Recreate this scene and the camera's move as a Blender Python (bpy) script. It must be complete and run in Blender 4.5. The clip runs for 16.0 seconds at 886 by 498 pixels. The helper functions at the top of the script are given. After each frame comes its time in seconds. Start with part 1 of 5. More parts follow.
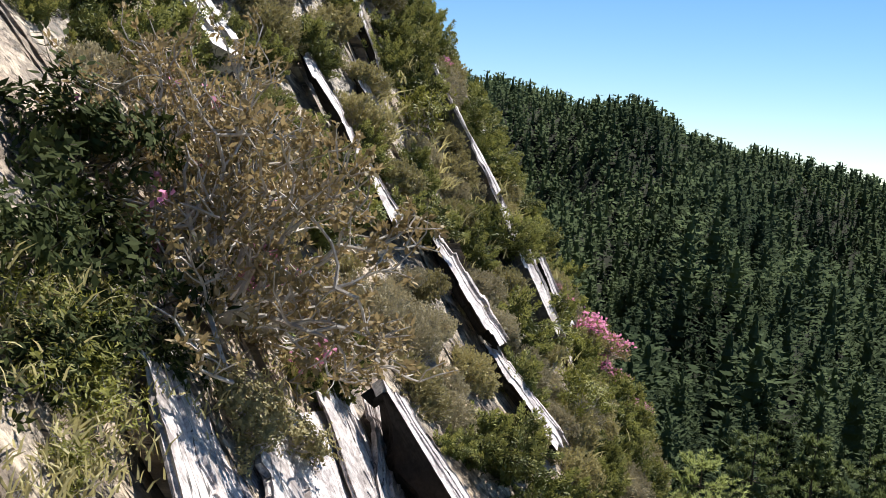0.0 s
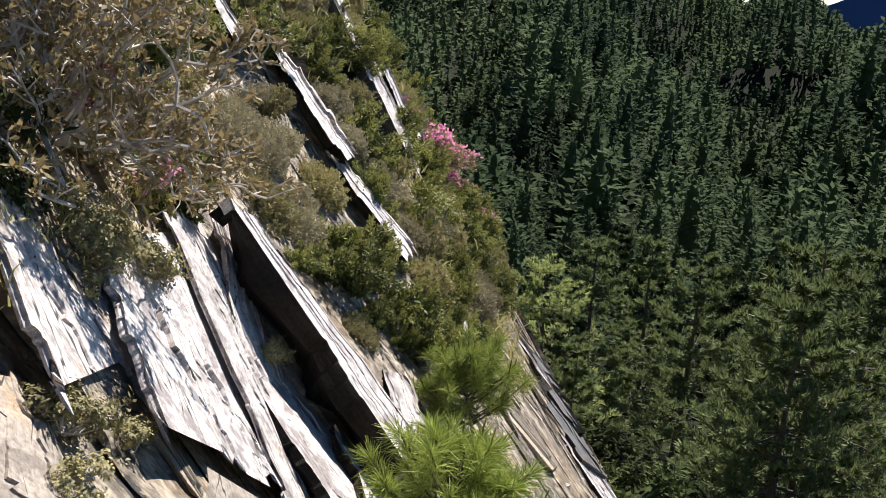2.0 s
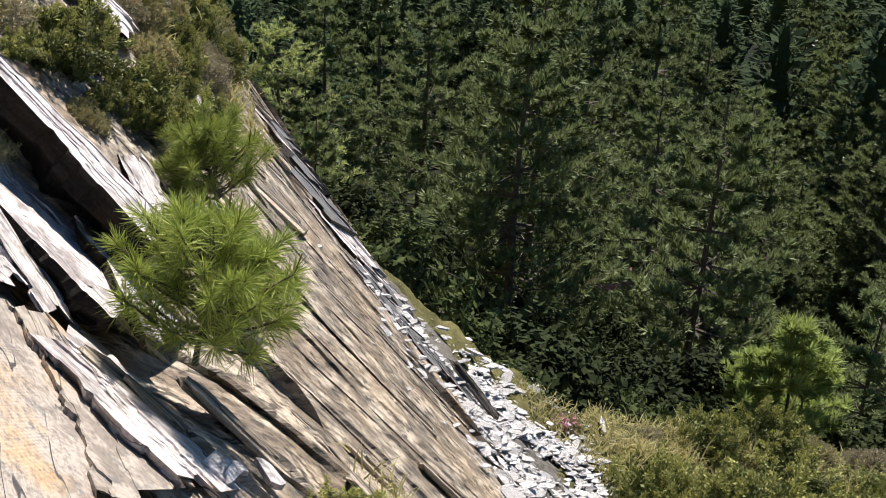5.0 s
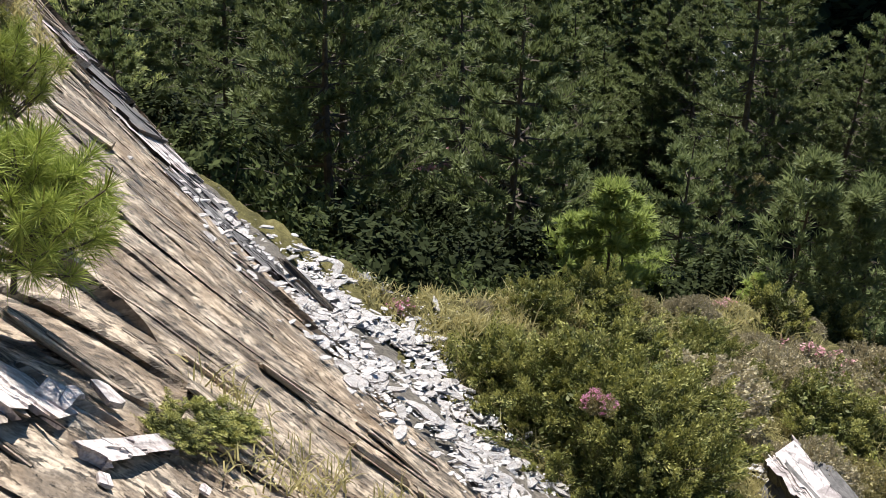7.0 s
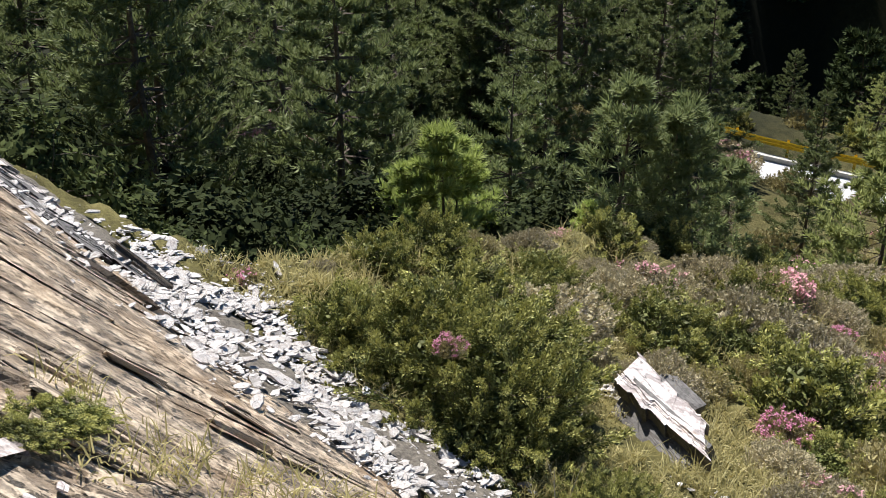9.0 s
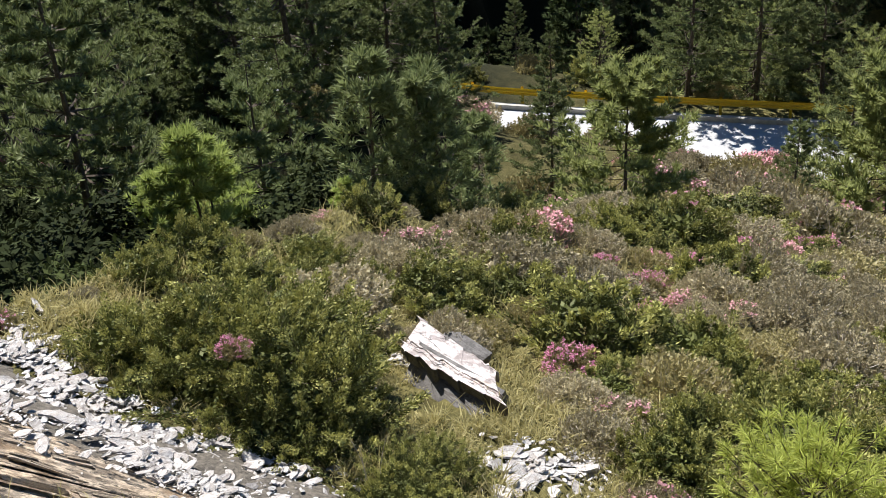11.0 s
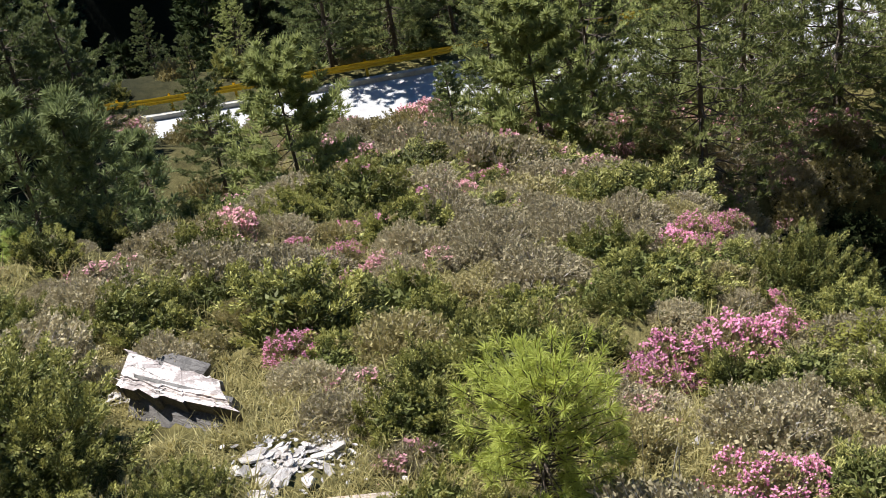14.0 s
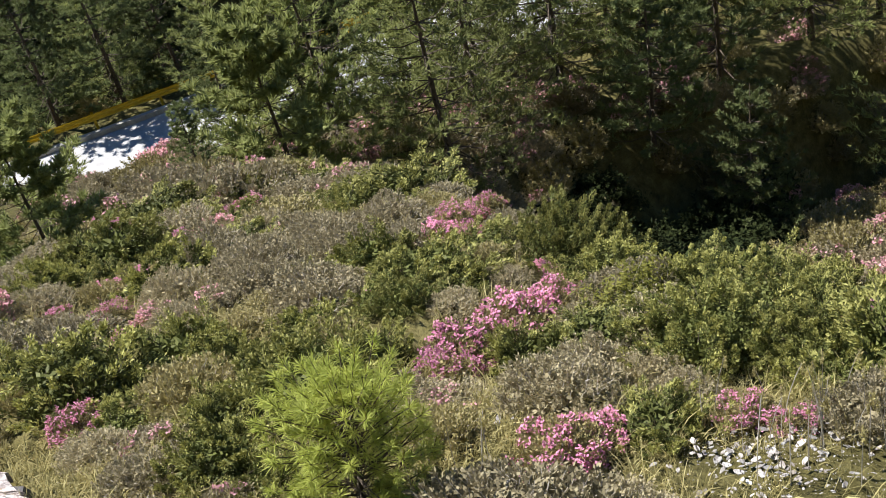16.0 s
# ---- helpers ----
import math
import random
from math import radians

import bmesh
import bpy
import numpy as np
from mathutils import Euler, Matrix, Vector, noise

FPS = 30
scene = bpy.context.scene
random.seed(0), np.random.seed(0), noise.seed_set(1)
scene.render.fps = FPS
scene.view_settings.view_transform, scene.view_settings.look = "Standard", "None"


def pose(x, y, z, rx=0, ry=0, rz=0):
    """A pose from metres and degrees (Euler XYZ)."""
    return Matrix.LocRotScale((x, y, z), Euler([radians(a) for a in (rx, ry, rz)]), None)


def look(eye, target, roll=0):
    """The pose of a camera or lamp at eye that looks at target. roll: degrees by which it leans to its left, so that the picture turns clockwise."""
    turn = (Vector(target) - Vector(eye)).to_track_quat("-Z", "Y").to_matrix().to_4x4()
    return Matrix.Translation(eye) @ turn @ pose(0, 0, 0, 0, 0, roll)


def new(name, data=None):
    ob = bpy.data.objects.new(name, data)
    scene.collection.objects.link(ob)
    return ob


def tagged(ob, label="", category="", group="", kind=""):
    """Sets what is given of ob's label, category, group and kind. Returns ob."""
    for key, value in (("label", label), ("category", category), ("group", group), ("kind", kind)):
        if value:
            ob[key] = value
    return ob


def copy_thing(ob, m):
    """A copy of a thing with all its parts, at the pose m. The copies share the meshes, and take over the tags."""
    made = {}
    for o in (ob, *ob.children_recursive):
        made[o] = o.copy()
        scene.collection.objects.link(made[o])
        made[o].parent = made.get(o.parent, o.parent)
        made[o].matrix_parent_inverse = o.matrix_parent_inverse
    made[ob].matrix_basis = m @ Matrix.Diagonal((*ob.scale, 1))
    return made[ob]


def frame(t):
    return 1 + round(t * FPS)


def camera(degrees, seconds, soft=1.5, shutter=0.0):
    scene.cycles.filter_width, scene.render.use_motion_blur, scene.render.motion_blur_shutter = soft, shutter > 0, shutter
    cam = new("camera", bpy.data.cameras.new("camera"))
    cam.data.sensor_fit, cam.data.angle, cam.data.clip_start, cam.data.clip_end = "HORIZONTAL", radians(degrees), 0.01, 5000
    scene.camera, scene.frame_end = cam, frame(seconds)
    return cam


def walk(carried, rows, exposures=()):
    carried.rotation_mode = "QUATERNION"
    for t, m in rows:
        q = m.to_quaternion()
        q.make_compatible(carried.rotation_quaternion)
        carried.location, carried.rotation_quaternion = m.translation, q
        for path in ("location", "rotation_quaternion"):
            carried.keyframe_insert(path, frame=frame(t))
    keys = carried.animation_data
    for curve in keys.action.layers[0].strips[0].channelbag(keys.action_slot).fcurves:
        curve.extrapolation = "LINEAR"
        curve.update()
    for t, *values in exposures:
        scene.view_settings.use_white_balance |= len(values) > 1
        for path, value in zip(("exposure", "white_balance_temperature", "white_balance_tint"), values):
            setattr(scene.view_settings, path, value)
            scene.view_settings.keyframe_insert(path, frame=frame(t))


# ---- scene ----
cam = camera(40.98, 16.0, soft=0.9)
# A camera held in one spot on the hillside and turned to the right and down.
PATH = [
    (0.0, pose(0, 0, 0, 85.32, -5.01, 4.53)),
    (0.5, pose(0, 0, 0, 82.66, -4.98, 3.81)),
    (1.0, pose(0, 0, 0, 80.38, -4.76, 1.82)),
    (1.5, pose(0, 0, 0, 78.57, -4.69, -0.73)),
    (2.0, pose(0, 0, 0, 76.96, -4.47, -3.00)),
    (2.5, pose(0, 0, 0, 75.70, -4.26, -5.28)),
    (3.0, pose(0, 0, 0, 73.81, -4.03, -7.27)),
    (3.5, pose(0, 0, 0, 71.25, -3.65, -9.67)),
    (4.0, pose(0, 0, 0, 69.51, -3.39, -11.88)),
    (4.5, pose(0, 0, 0, 67.77, -2.96, -14.61)),
    (5.0, pose(0, 0, 0, 66.42, -2.63, -16.74)),
    (5.2, pose(0, 0, 0, 65.65, -2.49, -17.83)),
    (7.3, pose(0, 0, 0, 60.95, -0.65, -28.05)),
    (7.5, pose(0, 0, 0, 60.69, -0.57, -28.53)),
    (8.0, pose(0, 0, 0, 60.22, -0.21, -30.55)),
    (8.5, pose(0, 0, 0, 59.39, 0.40, -33.33)),
    (9.0, pose(0, 0, 0, 59.14, 1.21, -37.33)),
    (9.5, pose(0, 0, 0, 59.15, 2.37, -43.03)),
    (9.7, pose(0, 0, 0, 59.10, 2.69, -44.23)),
    (11.8, pose(0, 0, 0, 56.09, 5.39, -57.61)),
    (12.0, pose(0, 0, 0, 55.80, 5.63, -58.73)),
    (12.5, pose(0, 0, 0, 55.37, 6.45, -62.43)),
    (13.0, pose(0, 0, 0, 55.09, 7.29, -66.31)),
    (13.5, pose(0, 0, 0, 54.73, 8.02, -69.91)),
    (14.0, pose(0, 0, 0, 54.35, 8.72, -73.37)),
    (14.5, pose(0, 0, 0, 53.90, 9.47, -77.26)),
    (15.0, pose(0, 0, 0, 53.47, 10.00, -80.39)),
    (15.5, pose(0, 0, 0, 52.95, 10.69, -84.50)),
    (16.0, pose(0, 0, 0, 52.19, 11.46, -89.58)),
]
walk(cam, PATH, [(0.0, 0.94), (16.0, 0.94)])

# ---- light ----
SUN_AZ, SUN_EL = 28.0, 51.0     # degrees, azimuth from +y towards +x
world = bpy.data.worlds.new("world")
scene.world = world
world.use_nodes = True
wn = world.node_tree.nodes
sky = wn.new("ShaderNodeTexSky")
sky.sky_type, sky.sun_disc = "NISHITA", False
sky.sun_elevation, sky.sun_rotation = radians(SUN_EL), radians(SUN_AZ)
sky.altitude, sky.air_density, sky.dust_density = 2400, 1.0, 0.1
sky.ozone_density = 3.0
wn["Background"].inputs["Strength"].default_value = 0.056
rich = wn.new("ShaderNodeHueSaturation")
rich.inputs["Saturation"].default_value, rich.inputs["Value"].default_value = 1.22, 1.15
world.node_tree.links.new(sky.outputs[0], rich.inputs["Color"])
world.node_tree.links.new(rich.outputs[0], wn["Background"].inputs["Color"])
sun = new("sun", bpy.data.lights.new("sun", "SUN"))
sun.data.energy, sun.data.angle, sun.data.color = 5.5, radians(0.55), (1.0, 0.965, 0.91)
sa, se = radians(SUN_AZ), radians(SUN_EL)
SUN_DIR = Vector((math.sin(sa) * math.cos(se), math.cos(sa) * math.cos(se), math.sin(se)))
sun.matrix_world = look(tuple(SUN_DIR * 300), (0, 0, 0))


# ---- materials ----
def base_material(name, rough=0.8, spec=0.3):
    m = bpy.data.materials.new(name)
    m.use_nodes = True
    p = m.node_tree.nodes["Principled BSDF"]
    p.inputs["Roughness"].default_value = rough
    p.inputs["Specular IOR Level"].default_value = spec
    return m, m.node_tree, p


def node(tree, kind, **values):
    n = tree.nodes.new(kind)
    for k, v in values.items():
        n.inputs[k.replace("_", " ")].default_value = v
    return n


def ramp(tree, source, stops):
    r = tree.nodes.new("ShaderNodeValToRGB")
    while len(r.color_ramp.elements) < len(stops):
        r.color_ramp.elements.new(0.5)
    for e, (pos, col) in zip(r.color_ramp.elements, stops):
        e.position, e.color = pos, (*col, 1)
    tree.links.new(source, r.inputs[0])
    return r.outputs[0]


def mixed(tree, fac, a, b, mode="MIX"):
    m = tree.nodes.new("ShaderNodeMix")
    m.data_type, m.blend_type = "RGBA", mode
    for sock, v in ((m.inputs[0], fac), (m.inputs[6], a), (m.inputs[7], b)):
        if isinstance(v, bpy.types.NodeSocket):
            tree.links.new(v, sock)
        elif isinstance(v, tuple):
            sock.default_value = (*v, 1)
        else:
            sock.default_value = v
    return m.outputs[2]


def bumped(tree, p, height, strength, distance):
    b = tree.nodes.new("ShaderNodeBump")
    b.inputs["Strength"].default_value, b.inputs["Distance"].default_value = strength, distance
    tree.links.new(height, b.inputs["Height"])
    tree.links.new(b.outputs[0], p.inputs["Normal"])


def coords(tree, turn=(0, 0, 0), scale=(1, 1, 1)):
    c = tree.nodes.new("ShaderNodeTexCoord")
    m = tree.nodes.new("ShaderNodeMapping")
    m.inputs["Rotation"].default_value = [radians(a) for a in turn]
    m.inputs["Scale"].default_value = scale
    tree.links.new(c.outputs["Object"], m.inputs[0])
    return m.outputs[0]


def noise_of(tree, vector, scale, detail=5, rough=0.6):
    n = node(tree, "ShaderNodeTexNoise", Scale=scale, Detail=detail, Roughness=rough)
    tree.links.new(vector, n.inputs["Vector"])
    return n.outputs["Fac"]


def rock_material(name, stops, turn, rough=0.55, spec=0.5, grain=1.0, rust=0.6, vary=0.0, spots=0.57, split=0.37, long=1.0):
    """Thin-bedded schist: broad tone bands, fine streaks and dark hairline cracks along the bedding, rust, lichen and grain."""
    m, t, p = base_material(name, rough, spec)
    streak = coords(t, turn, (0.5 / long, 6.0 * long ** 0.25, 6.0 * long ** 0.25))
    plain = coords(t)
    big = noise_of(t, plain, 1.7 * grain, 6)
    bands = noise_of(t, coords(t, turn, (0.35 / long, 2.2 * long ** 0.4, 2.2 * long ** 0.4)), 1.5 * grain, 5, 0.6)
    lines = noise_of(t, streak, 2.4 * grain, 8, 0.7)
    fine = noise_of(t, plain, 38 * grain, 6, 0.7)
    dark, mid, light = stops
    col = mixed(t, ramp(t, bands, [(0.43, (0, 0, 0)), (0.57, (1, 1, 1))]), mid, light)
    col = mixed(t, ramp(t, lines, [(0.45, (0, 0, 0)), (0.53, (1, 1, 1))]), mixed(t, 0.65, col, dark), col)
    crack = ramp(t, noise_of(t, coords(t, turn, (0.7 / long, 9.0, 9.0)), 2.1 * grain, 6, 0.65), [(split, (1, 1, 1)), (split + 0.025, (0, 0, 0))])
    col = mixed(t, crack, col, mixed(t, 0.9, col, (0.03, 0.026, 0.022)))
    stain = ramp(t, big, [(0.46, (0, 0, 0)), (0.68, (1, 1, 1))])
    col = mixed(t, stain, col, mixed(t, rust, col, (0.42, 0.25, 0.11)))
    col = mixed(t, 1.0, col, ramp(t, fine, [(0.3, (0.5, 0.5, 0.5)), (0.58, (1.0, 1.0, 1.0))]), "MULTIPLY")
    lichen = ramp(t, noise_of(t, plain, 5.5 * grain, 7, 0.75), [(spots, (0, 0, 0)), (spots + 0.07, (1, 1, 1))])
    col = mixed(t, lichen, col, mixed(t, 0.55, col, (0.15, 0.15, 0.145)))
    if vary:
        g = t.nodes.new("ShaderNodeNewGeometry")
        o = t.nodes.new("ShaderNodeObjectInfo")
        both = node(t, "ShaderNodeMath")
        t.links.new(g.outputs["Random Per Island"], both.inputs[0])
        t.links.new(o.outputs["Random"], both.inputs[1])
        tone = t.nodes.new("ShaderNodeMapRange")
        tone.inputs["From Max"].default_value = 2.0
        tone.inputs["To Min"].default_value, tone.inputs["To Max"].default_value = 1 - vary, 1.15
        t.links.new(both.outputs[0], tone.inputs["Value"])
        col = mixed(t, 1.0, col, tone.outputs[0], "MULTIPLY")
    t.links.new(col, p.inputs["Base Color"])
    height = mixed(t, 0.5, mixed(t, 0.5, lines, fine), crack, "SUBTRACT")
    bumped(t, p, height, 0.8, 0.03 / grain)
    return m


def slab_material(name, light, dull, lichen_col, rust_share=0.62, rough=0.5):
    """A split face of pale schist: pinkish blotches, grey lichen, faint streaks along the bedding and a few sharp hairline cracks."""
    m, t, p = base_material(name, rough, 0.5)
    c = coords(t)
    blotch, spots, grit = noise_of(t, c, 5, 9, 0.72), noise_of(t, c, 11, 9, 0.75), noise_of(t, c, 60, 2, 0.6)
    streak = noise_of(t, coords(t, (0, 0, 0), (0.8, 8.0, 8.0)), 5.5, 8, 0.75)
    col = mixed(t, ramp(t, blotch, [(0.43, (0, 0, 0)), (0.50, (1, 1, 1))]), dull, light)
    col = mixed(t, ramp(t, streak, [(0.41, (1, 1, 1)), (0.46, (0, 0, 0))]), col, mixed(t, 0.5, col, dull))
    col = mixed(t, ramp(t, noise_of(t, c, 3.1, 7, 0.7), [(rust_share, (0, 0, 0)), (rust_share + 0.12, (1, 1, 1))]), col, mixed(t, 0.6, col, (0.50, 0.30, 0.13)))
    grey = ramp(t, spots, [(0.56, (0, 0, 0)), (0.595, (1, 1, 1))])
    col = mixed(t, grey, col, mixed(t, 0.6, col, lichen_col))
    col = mixed(t, 1.0, col, ramp(t, grit, [(0.32, (0.62, 0.60, 0.60)), (0.55, (1.0, 1.0, 1.0))]), "MULTIPLY")
    line = noise_of(t, coords(t, (0, 0, 0), (0.8, 5.0, 5.0)), 1.9, 2, 0.5)
    gap = node(t, "ShaderNodeMath")
    gap.operation = "SUBTRACT"
    gap.inputs[1].default_value = 0.5
    t.links.new(line, gap.inputs[0])
    size = node(t, "ShaderNodeMath")
    size.operation = "ABSOLUTE"
    t.links.new(gap.outputs[0], size.inputs[0])
    hair = ramp(t, size.outputs[0], [(0.007, (1, 1, 1)), (0.013, (0, 0, 0))])
    some = ramp(t, noise_of(t, c, 2.2, 3), [(0.44, (0, 0, 0)), (0.52, (1, 1, 1))])
    crack = mixed(t, 1.0, hair, some, "MULTIPLY")
    col = mixed(t, crack, col, (0.05, 0.04, 0.035))
    t.links.new(col, p.inputs["Base Color"])
    bumped(t, p, mixed(t, 0.5, mixed(t, 0.2, blotch, grit), crack, "SUBTRACT"), 0.6, 0.012)
    return m


SLOPE_TURN = (0, -45, 23)
ROCK = slab_material("pale_schist", (0.62, 0.555, 0.525), (0.30, 0.255, 0.24), (0.16, 0.145, 0.14))
RUST_ROCK = slab_material("rusty_schist", (0.40, 0.335, 0.275), (0.23, 0.185, 0.15), (0.13, 0.12, 0.115), 0.53, 0.6)
ROCK_WALL = rock_material("weathered_schist", [(0.085, 0.065, 0.05), (0.22, 0.168, 0.118), (0.62, 0.505, 0.38)], SLOPE_TURN, 0.55, 0.35, 0.9, 0.3, spots=0.63, split=0.42, long=3.2)
STONE = rock_material("broken_schist", [(0.40, 0.36, 0.34), (0.74, 0.70, 0.67), (0.86, 0.82, 0.80)], (0, 0, 0), 0.36, 0.6, 2.0, 0.3, 0.6, 0.64)
DARK_ROCK = slab_material("grey_schist", (0.12, 0.11, 0.105), (0.06, 0.055, 0.052), (0.04, 0.037, 0.035), 0.62, 0.7)
# near-black copy of the schist: the shade on drop faces is in its colour
SHADE_EDGE = rock_material("shade_dark_edge", [(0.010, 0.009, 0.008), (0.018, 0.016, 0.015), (0.04, 0.036, 0.032)], (0, 0, 0), 0.85, 0.1, 1.5, 0.05, spots=0.8)


def leaf_material(name, dark, light, glow=0.3, rough=0.6, spec=0.15, patchy=0.0):
    """A leaf that lets some light through, uneven from leaf to leaf and from plant to plant."""
    m, t, p = base_material(name, rough, spec)
    g = t.nodes.new("ShaderNodeNewGeometry")
    o = t.nodes.new("ShaderNodeObjectInfo")
    even = t.nodes.new("ShaderNodeMapRange")
    even.inputs["To Min"].default_value, even.inputs["To Max"].default_value = 0.2, 0.8
    t.links.new(g.outputs["Random Per Island"], even.inputs["Value"])
    col = mixed(t, even.outputs[0], dark, light)
    if patchy:
        col = mixed(t, 1.0, col, ramp(t, noise_of(t, coords(t), patchy, 2), [(0.32, (0.45, 0.5, 0.5)), (0.68, (1.45, 1.4, 1.2))]), "MULTIPLY")
    shade = t.nodes.new("ShaderNodeHueSaturation")
    v = t.nodes.new("ShaderNodeMapRange")
    v.inputs["To Min"].default_value, v.inputs["To Max"].default_value = 0.75, 1.25
    t.links.new(o.outputs["Random"], v.inputs["Value"])
    t.links.new(v.outputs[0], shade.inputs["Value"])
    t.links.new(col, shade.inputs["Color"])
    t.links.new(shade.outputs[0], p.inputs["Base Color"])
    tr = t.nodes.new("ShaderNodeBsdfTranslucent")
    t.links.new(shade.outputs[0], tr.inputs["Color"])
    mix = t.nodes.new("ShaderNodeMixShader")
    mix.inputs[0].default_value = glow
    t.links.new(p.outputs[0], mix.inputs[1])
    t.links.new(tr.outputs[0], mix.inputs[2])
    t.links.new(mix.outputs[0], t.nodes["Material Output"].inputs[0])
    return m


JUNIPER = leaf_material("juniper_leaf", (0.055, 0.066, 0.02), (0.16, 0.175, 0.05), 0.12)
JUNIPER_TIP = leaf_material("young_juniper_leaf", (0.235, 0.235, 0.075), (0.43, 0.42, 0.14), 0.15)
HEATH = leaf_material("heath_leaf", (0.225, 0.195, 0.12), (0.45, 0.395, 0.25), 0.2)
AZALEA_LEAF = leaf_material("azalea_leaf", (0.21, 0.185, 0.085), (0.43, 0.375, 0.18), 0.22)
BARE_LEAF = leaf_material("red_brown_leaf", (0.14, 0.115, 0.05), (0.42, 0.31, 0.16), 0.28)
# dark broad leaves, deepened to carry the shade around these shrubs
BROAD_LEAF = leaf_material("shade_dark_broad_leaf", (0.016, 0.026, 0.009), (0.075, 0.09, 0.03), 0.15, 0.8, 0.04)
# the hollow's shade is part of this leaf colour
SHADY_LEAF = leaf_material("shade_dark_leaf", (0.010, 0.016, 0.006), (0.042, 0.052, 0.019), 0.08, 0.8, 0.04)
BLOSSOM = leaf_material("pink_blossom", (0.54, 0.16, 0.31), (0.82, 0.42, 0.58), 0.35)
PALE_BLOSSOM = leaf_material("pale_pink_blossom", (0.56, 0.25, 0.31), (0.78, 0.47, 0.50), 0.3)
GRASS = leaf_material("dry_grass", (0.24, 0.215, 0.08), (0.58, 0.51, 0.26), 0.35)
YELLOW_LEAF = leaf_material("yellow_green_leaf", (0.07, 0.08, 0.015), (0.30, 0.29, 0.06), 0.3)
NEEDLE_NEAR = leaf_material("bright_pine_needle", (0.07, 0.115, 0.018), (0.42, 0.46, 0.11), 0.27)
FRESH_NEEDLE = leaf_material("fresh_pine_needle", (0.18, 0.23, 0.06), (0.42, 0.48, 0.15), 0.42)
PALE_NEEDLE = leaf_material("pale_pine_needle", (0.24, 0.28, 0.055), (0.50, 0.53, 0.15), 0.45)
NEEDLE = leaf_material("pine_needle", (0.16, 0.185, 0.065), (0.37, 0.40, 0.15), 0.45)
NEEDLE_BLUE = leaf_material("grey_green_needle", (0.125, 0.16, 0.065), (0.28, 0.32, 0.135), 0.35)
# pine needles toned down: the dimness of backlit trees is in this colour
NEEDLE_MID = leaf_material("dimmed_pine_needle", (0.095, 0.12, 0.048), (0.22, 0.255, 0.105), 0.28)
# pine needles again, darkened for the shade on the forested slope
SHADE_NEEDLE = leaf_material("shade_dark_needle", (0.022, 0.034, 0.015), (0.08, 0.105, 0.042), 0.12, 0.85, 0.05)
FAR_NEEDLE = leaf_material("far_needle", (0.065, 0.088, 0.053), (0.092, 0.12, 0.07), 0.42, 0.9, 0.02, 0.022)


def plain_material(name, a, b, scale, rough=0.85, spec=0.2, bump=0.3, dist=0.02):
    m, t, p = base_material(name, rough, spec)
    c = coords(t)
    f = noise_of(t, c, scale, 7, 0.7)
    t.links.new(ramp(t, f, [(0.3, a), (0.7, b)]), p.inputs["Base Color"])
    bumped(t, p, f, bump, dist)
    return m


BARK = plain_material("bark", (0.05, 0.04, 0.032), (0.15, 0.12, 0.095), 9)
TWIG = plain_material("grey_twig", (0.24, 0.205, 0.175), (0.64, 0.59, 0.53), 12)
DEAD_WOOD = plain_material("bleached_wood", (0.3, 0.27, 0.24), (0.6, 0.57, 0.52), 15)
ASPHALT = plain_material("pale_road", (0.30, 0.30, 0.31), (0.46, 0.46, 0.47), 1.5, 0.6, 0.4)
CONCRETE = plain_material("concrete", (0.30, 0.29, 0.27), (0.48, 0.47, 0.44), 4)
YELLOW_PAINT = plain_material("yellow_rail_paint", (0.50, 0.34, 0.01), (0.66, 0.46, 0.03), 6, 0.45, 0.5)


